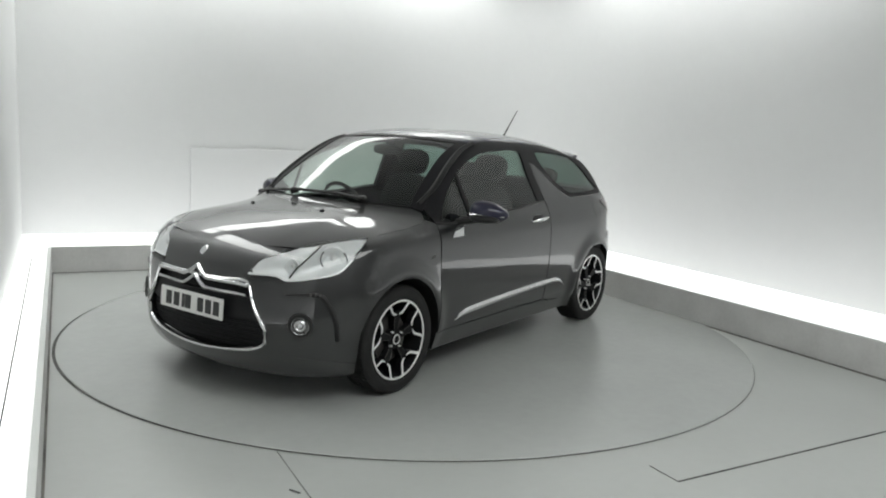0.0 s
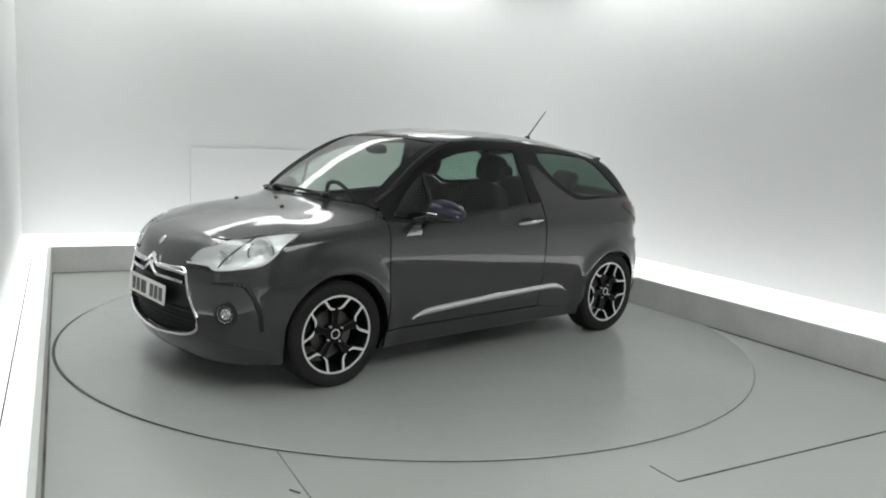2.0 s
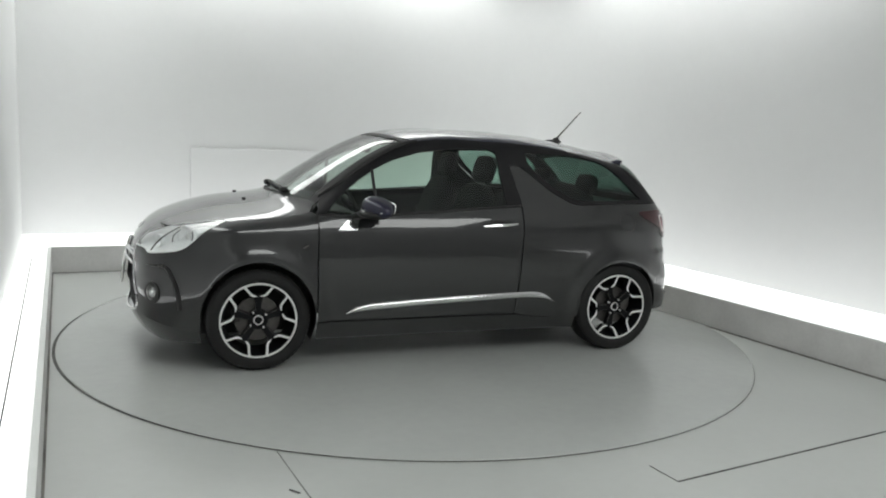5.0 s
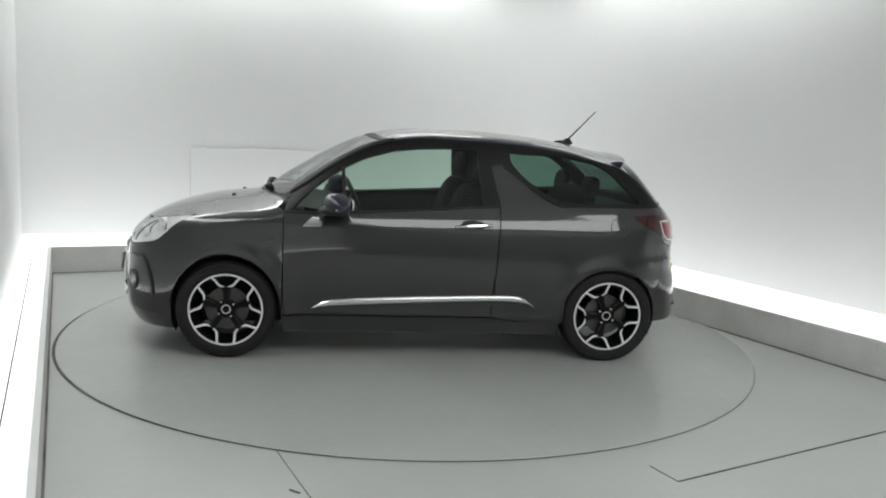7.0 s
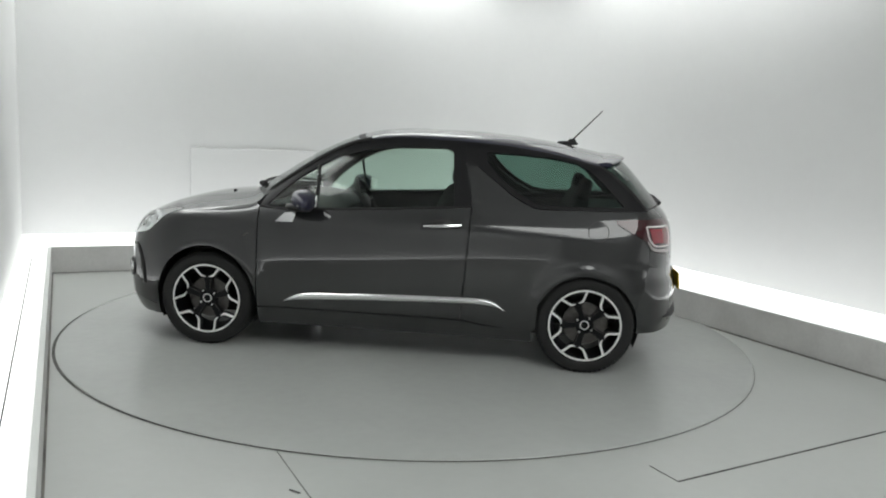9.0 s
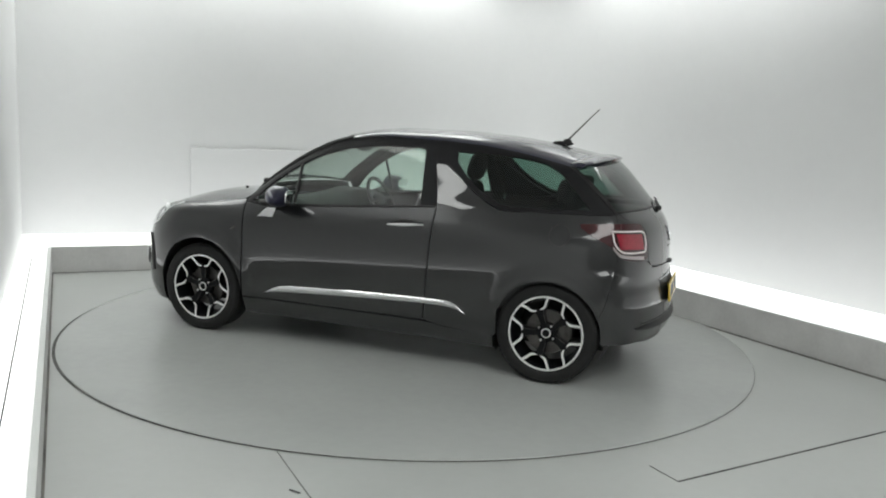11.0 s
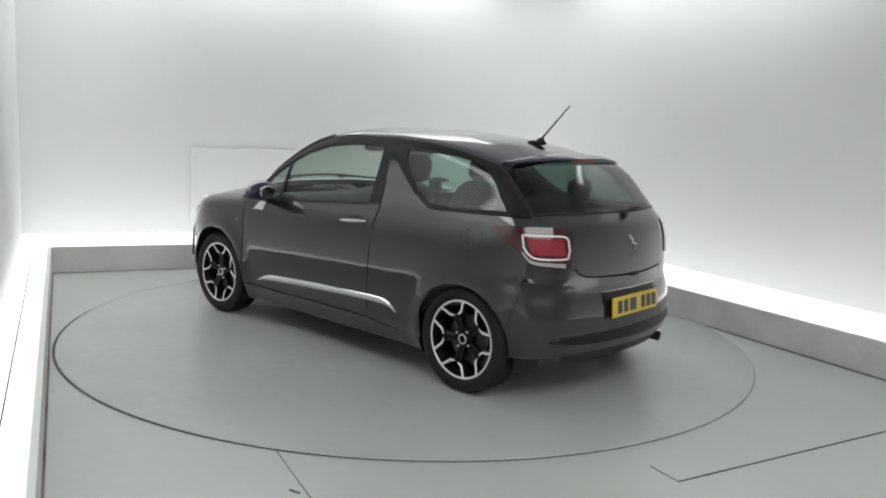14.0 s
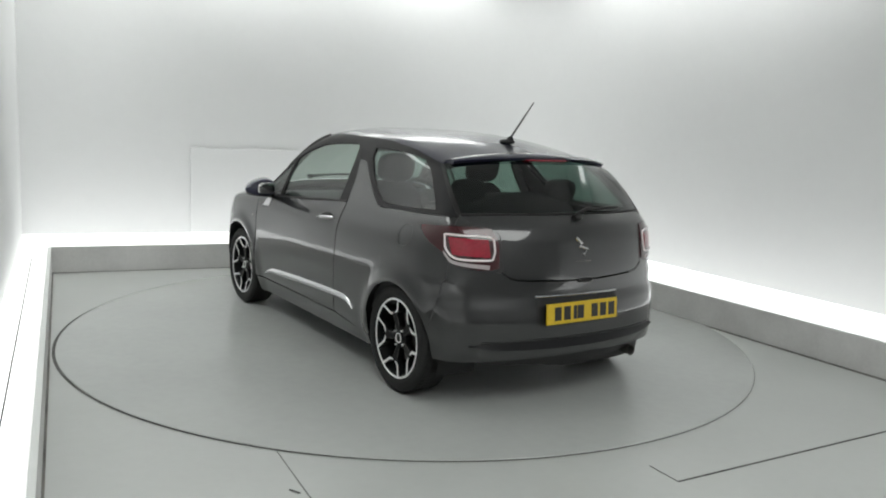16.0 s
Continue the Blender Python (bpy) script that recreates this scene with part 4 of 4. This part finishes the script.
P, N = skin(coons([tn(-.69, .370), tn(-.5, .353), tn(0, .350), tn(.5, .353), tn(.69, .370)], [tn(-.69, .374), tn(-.5, .388), tn(0, .396), tn(.5, .388), tn(.69, .374)], [tn(-.69, .368), tn(-.69, .374)], [tn(.69, .368), tn(.69, .374)], 50, 6), on_tail, .004)
P = P + N*(.010*np.linspace(1, 0, 6)[:, None, None])
part("bumper_lip", sheet(bmesh.new(), P, N, .03), GLOSS, rear_bumper, "dark lower lip of the bumper")
q = on_tail(*line([tn(-.63, .391), tn(-.3, .398), tn(0, .402), tn(.3, .398), tn(.63, .391)], 40).T)
part("lip_groove", tube(bmesh.new(), [tuple(p) for p in q], .006, 8), BLACK, rear_bumper)
P, N = skin(coons([tn(-.64, .275), tn(-.48, .25), tn(0, .235), tn(.48, .25), tn(.64, .275)], [tn(-.66, .30), tn(0, .315), tn(.66, .30)], [tn(-.64, .275), tn(-.66, .30)], [tn(.64, .275), tn(.66, .30)], 40, 6), on_tail, -.022)
part("diffuser", sheet(bmesh.new(), P, N, .05), BLACK, rear_bumper, "black lower valance")
P, N = skin(coons([tn(-.25, .470), tn(.325, .470)], [tn(-.245, .624), tn(.32, .624)], [tn(-.25, .470), tn(-.245, .624)], [tn(.325, .470), tn(.32, .624)], 12, 8), on_tail, .002)
part("plate_recess", sheet(bmesh.new(), P, N, .0), BLACK, rear_bumper)
q = on_tail(*line([tn(-.255, .624), tn(.04, .626), tn(.335, .624)], 20).T)
part("plate_trim", tube(bmesh.new(), [tuple(p) for p in q + normal(q)*.006], .006, 6), CHROME, rear_bumper, "thin bright strip over the plate")
plate("rear_plate", pose(-1.884, .038, .537, 0, -5, 180), -1, PLATE_Y, "yellow number plate with dark bars")
part("tailgate_catch", blob(bmesh.new(), tuple(on_rear([0], [.700])[0]), (.02, .055, .012), 3), BLACK, tailgate)
q = [on_rear([y], [z])[0] + np.array([-.004, 0, 0]) for y, z in ((.060, .932), (.022, .900), (.046, .888), (-.014, .872), (.014, .838))]
part("rear_emblem", tube(bmesh.new(), [tuple(p) for p in q], .0085, 6), CHROME, tailgate, "small chrome emblem")
q = [on_rear([y], [.806])[0] + np.array([-.002, 0, 0]) for y in np.linspace(.07, -.04, 8)]
part("name_bar", tube(bmesh.new(), [tuple(p) for p in q], .0028, 6), IRON, tailgate)
# rear wiper
wiper = part("rear_wiper", blob(bmesh.new(), tuple(on_rear([0], [1.035])[0] + np.array([-.012, 0, .004])), (.022, .030, .018), 2.4), BLACK, car, "black rear wiper")
q = [on_rear([y], [1.045 + .028*math.sin(min(1, -y/.12)*1.57)])[0] + np.array([-.022, 0, .006]) for y in np.linspace(0, -.38, 16)]
part("wiper_arm", tube(bmesh.new(), [tuple(p) for p in q], lambda k: .011 - .006*k, 6), BLACK, wiper)
# exhaust
for y in (-.46,):
    m = Matrix.Translation((-1.80, y, .235)) @ Matrix.Rotation(math.pi/2, 4, "Z")
    part("exhaust_pipe", turned(bmesh.new(), [(.028, -.25), (.030, .005), (.033, .010), (.028, .008), (.026, -.1), (.002, -.1)], 24, m), IRON, car, "dark round exhaust tail pipe")
part("silencer", blob(bmesh.new(), (-1.62, -.25, .23), (.12, .42, .075), 3), BLACK, car)

# front wipers and aerial
for k, (y0, y1, x0, x1) in enumerate(((.34, -.25, 1.02, 1.035), (-.22, -.66, 1.045, .90))):
    ys = np.linspace(y0, y1, 20)
    q = on_top(np.linspace(x0, x1, 20) + .02*np.sin(np.linspace(0, math.pi, 20)), ys)
    w = part("front_wiper", tube(bmesh.new(), [(p[0], p[1], p[2] + .016) for i, p in enumerate(q)], .010, 6), BLACK, car, "black windscreen wiper")
    part("wiper_spindle", blob(bmesh.new(), tuple(q[0] + np.array([0, 0, .015])), (.03, .025, .02), 2.4, nu=12, nv=8), BLACK, w)
aerial = part("aerial", blob(bmesh.new(), (-1.085, .0, 1.425), (.075, .020, .016), 2.2), BLACK, car, "black roof aerial")
part("aerial_fin", blob(bmesh.new(), (-1.115, 0, 1.437), (.030, .013, .022), 2.2), BLACK, aerial)
part("aerial_mast", tube(bmesh.new(), [(-1.118, 0, 1.45), (-1.315, 0, 1.662)], lambda k: .0065 - .003*k, 6), BLACK, aerial)


# ---- wheels ----
def make_wheel():
    """A wheel about y, its face towards +y; origin at the hub."""
    w = new("wheel")
    tagged(w, "black alloy wheel with machined edges and low-profile tyre")
    tyre = turned(bmesh.new(), [(.218, -.075), (.232, -.092), (.262, -.103), (.288, -.098), (.302, -.082), (.305, -.05), (.3055, 0), (.305, .05), (.302, .082), (.292, .094), (.284, .0985), (.281, .0985), (.262, .103), (.240, .098), (.230, .088), (.218, .075)], 72)
    tyre = part("tyre", tyre, RUBBER, w, "black low-profile tyre")
    bm = bmesh.new()
    for k in range(60):
        for y, tilt in ((-.062, .25), (.062, -.25), (-.02, .0), (.022, .0)):
            box(bm, Vector((.3065*math.cos(k*math.pi/30), y, .3065*math.sin(k*math.pi/30))), (.004, .030, .020), 0, Matrix.Rotation(-k*math.pi/30, 4, "Y") @ Matrix.Rotation(tilt, 4, "X"))
    part("tread", bm, RUBBER, w, "", False)
    part("rim", turned(bmesh.new(), [(.219, .088), (.226, .090), (.229, .086), (.226, .080), (.214, .076), (.205, .05), (.196, 0), (.196, -.08)], 72), RIM_BLACK, w)
    part("rim_lip", turned(bmesh.new(), [(.2165, .0885), (.2190, .0920), (.2270, .0920), (.2295, .0885)], 72), SATIN, w, "bright machined rim lip")
    R = .221
    dish = lambda r: .064 + .022*(r/R)**2.2 - (.006 if r < .04 else 0)

    def ribbon(way, half, deep, lift=0.0):
        """A bar along (radius, degrees) points, its face on the dish."""
        p = line([(r*math.cos(math.radians(a)), r*math.sin(math.radians(a))) for r, a in way], 14)
        bm, rows = bmesh.new(), []
        for i, c in enumerate(p):
            d = p[min(i + 1, 13)] - p[max(i - 1, 0)]
            d = np.array([-d[1], d[0]])/np.linalg.norm(d)
            h = np.interp(i/13, np.linspace(0, 1, len(half)), half)
            rows.append([bm.verts.new((*(c + d*k)[:1], dish(np.linalg.norm(c)) + lift - y, (c + d*k)[1])) for k, y in ((-h, deep), (-h, .002), (-h + .002, 0), (h - .002, 0), (h, .002), (h, deep))])
        for a, b in zip(rows, rows[1:]):
            for i in range(5):
                bm.faces.new((a[i], a[i + 1], b[i + 1], b[i]))
        bm.faces.new(rows[0]), bm.faces.new(rows[-1][::-1])
        return bm

    for k in range(5):
        ax = 90 + 72*k
        part("spoke", ribbon([(.022, ax), (.07, ax), (.11, ax), (.150, ax)], (.016, .018, .022, .029), .040), RIM_BLACK, w)
        for sg in (-1, 1):
            way = [(.146, ax + sg*4), (.150, ax + sg*10.5), (.160, ax + sg*15.5), (.180, ax + sg*18.5), (.200, ax + sg*20.5), (.223, ax + sg*23)]
            part("spoke_arm", ribbon(way, (.008, .010, .010, .011), .040), RIM_BLACK, w)
            part("machined_edge", ribbon(way, (.003, .0075, .0075, .0075, .0085), .004, .0025), SATIN, w, "bright machined spoke edge")
            part("spoke_bevel", ribbon([(.060, ax + sg*15.0), (.10, ax + sg*10.8), (.138, ax + sg*9.8)], (.001, .0022, .001), .003, .001), IRON, w)
    part("hub_disc", turned(bmesh.new(), [(.001, .060), (.050, .062), (.058, .058), (.060, .02)], 40), RIM_BLACK, w)
    part("hub_cap", turned(bmesh.new(), [(.001, .072), (.018, .072), (.026, .0695), (.026, .05)], 32), RIM_BLACK, w)
    part("cap_ring", turned(bmesh.new(), [(.0225, .0715), (.024, .0755), (.028, .0755), (.030, .070)], 32), SATIN, w, "silver cap ring")
    for k in range(4):
        a = math.radians(45 + 90*k + 10)
        part("wheel_bolt", turned(bmesh.new(), [(.001, .080), (.0045, .080), (.0055, .077), (.0055, .06)], 12, Matrix.Translation((.054*math.cos(a), -.004, .054*math.sin(a)))), SATIN, w)
    part("brake_disc", turned(bmesh.new(), [(.05, .02), (.135, .02), (.135, .0), (.05, .0)], 48), IRON, w, "grey brake disc")
    return w


wheel = make_wheel()
spots = [(1.232, .742, 0), (-1.232, .742, 0), (1.232, -.742, 180), (-1.232, -.742, 180)]
for k, (x, y, turn) in enumerate(spots):
    w = wheel if k == 0 else copy_thing(wheel, Matrix())
    w.parent = car
    w.matrix_basis = pose(x, y, .3065, 0, 0, turn) @ pose(0, 0, 0, 0, (0, 22, 9, 31)[k], 0)
    part("brake_caliper", blob(bmesh.new(), (x - .125 if x < 0 else x + .12, y - .01*(1 if y > 0 else -1), .325), (.030, .035, .055), 3), IRON, car, "grey brake caliper")

# ---- cabin ----
bm = bmesh.new()
box(bm, (-.40, 0, .24), (2.2, 1.30, .06), .01)
box(bm, (.86, 0, .62), (.06, 1.44, .62), .01)
box(bm, (1.33, 0, .55), (.82, 1.0, .52), .05)
box(bm, (-1.40, 0, .52), (.60, 1.06, .42), .05)
part("floor_pan", bm, BLACK, car, "", False)
for s in (1, -1):
    P, N = skin(coons([(-.46, .24), (.86, .24)], [(-.46, .97), (.86, .915)], [(-.46, .24), (-.46, .97)], [(.86, .24), (.86, .915)], 16, 8), on_side, -.05)
    part("door_card", sheet(bmesh.new(), P, N, .0, s < 0), TRIM, car)
    P, N = skin(coons([(-1.55, .60), (-.46, .28)], [(-1.52, 1.02), (-.46, .97)], [(-1.55, .60), (-1.52, 1.02)], [(-.46, .28), (-.46, .97)], 16, 8), on_side, -.05)
    part("rear_trim_panel", sheet(bmesh.new(), P, N, .0, s < 0), TRIM, car)
part("headlining", sheet(bmesh.new(), *skin(coons([(.22, -.5), (.22, .5)], [(-1.25, -.5), (-1.25, .5)], [(.22, -.5), (-1.25, -.5)], [(.22, .5), (-1.25, .5)], 16, 20), on_top, -.04), .0), material("grey_headlining", (.08, .08, .08), .9, spots=.05, size=30), car, "dark grey cloth headlining")
bm = bmesh.new()
secs = []
for y in np.linspace(-.70, .70, 21):
    b = .03*math.exp(-((y + .37)/.2)**2)
    secs.append([bm.verts.new(v) for v in ((.93, y, .93), (.78, y, .955 + b), (.62, y, .935 + b), (.53, y, .86), (.55, y, .74), (.68, y, .62), (.93, y, .60))])
for a, b in zip(secs, secs[1:]):
    for i in range(6):
        bm.faces.new((a[i], a[i + 1], b[i + 1], b[i]))
part("dashboard", bm, TRIM, car, "dark grey dashboard")
m = Matrix.Translation((.42, -.36, .905)) @ Matrix.Rotation(math.radians(-64), 4, "Y")
steering = part("steering_wheel", tube(bmesh.new(), [m @ Vector((.180*math.cos(a), .180*math.sin(a), 0)) for a in np.linspace(0, 2*math.pi, 40, endpoint=False)], .015, 8, close=True), BLACK, car, "black steering wheel")
part("steering_boss", blob(bmesh.new(), m @ Vector((0, 0, -.015)), (.06, .075, .03), 2.6, Matrix.Rotation(math.radians(-64), 4, "Y")), BLACK, steering)
for a in (0, math.pi, -math.pi/2 + math.pi):
    part("steering_spoke", tube(bmesh.new(), [m @ Vector((.04*math.cos(a + math.pi/2), .04*math.sin(a + math.pi/2), -.012)), m @ Vector((.175*math.cos(a + math.pi/2), .175*math.sin(a + math.pi/2), 0))], .014, 6), TRIM, steering)


def seat(x, y, wide, name="front_seat"):
    base = part(name, blob(bmesh.new(), (x + .22, y, .50), (.27, wide, .10), 3.4), CLOTH, car, "dark cloth seat with a headrest")
    part("backrest", blob(bmesh.new(), (x - .085, y, .80), (.085, wide*.97, .33), 3.2, pose(0, 0, 0, 0, -17, 0)), CLOTH, base)
    return base


for y in (.36, -.36):
    st = seat(-.17, y, .25)
    part("headrest", blob(bmesh.new(), (-.372, y, 1.215), (.052, .135, .098), 3, pose(0, 0, 0, 0, -12, 0)), CLOTH, st)
    for d in (-.05, .05):
        part("headrest_post", tube(bmesh.new(), [(-.345, y + d, 1.05), (-.365, y + d, 1.16)], .006, 6), CHROME, st)
rear = seat(-1.02, 0, .58, "rear_seat")
for y in (.36, -.36):
    part("headrest", blob(bmesh.new(), (-1.20, y, 1.13), (.045, .12, .075), 3, pose(0, 0, 0, 0, -12, 0)), CLOTH, rear)
part("parcel_shelf", box(bmesh.new(), (-1.40, 0, .985), (.42, 1.2, .025), .008), TRIM, car, "", False)
part("cabin_mirror", blob(bmesh.new(), (.40, 0, 1.325), (.018, .115, .035), 3), BLACK, car, "black rear-view mirror")


# ---- what turns ----
CENTRE = (-.207, 5.804)
TURN = [(0.0, 234.63), (0.5, 231.72), (1.0, 228.31), (1.5, 224.79), (2.0, 221.26), (2.5, 217.74), (3.0, 214.19), (3.5, 210.71), (4.0, 207.28), (6.5, 191.0), (7.0, 187.68),
        (7.5, 184.37), (8.0, 181.07), (8.5, 177.74), (9.0, 174.27), (11.5, 156.45), (12.0, 152.85), (12.5, 149.24), (13.0, 145.63), (13.5, 142.13), (14.0, 138.56), (14.5, 135.11),
        (15.0, 131.56), (15.5, 128.05), (16.0, 124.44)]


def motions():
    walk(turntable, [(t, pose(*CENTRE, 0, 0, 0, a)) for t, a in TURN])
    walk(car, [(t, pose(*CENTRE, .006, 0, 0, a) @ pose(.021, .041, 0)) for t, a in TURN])


motions()
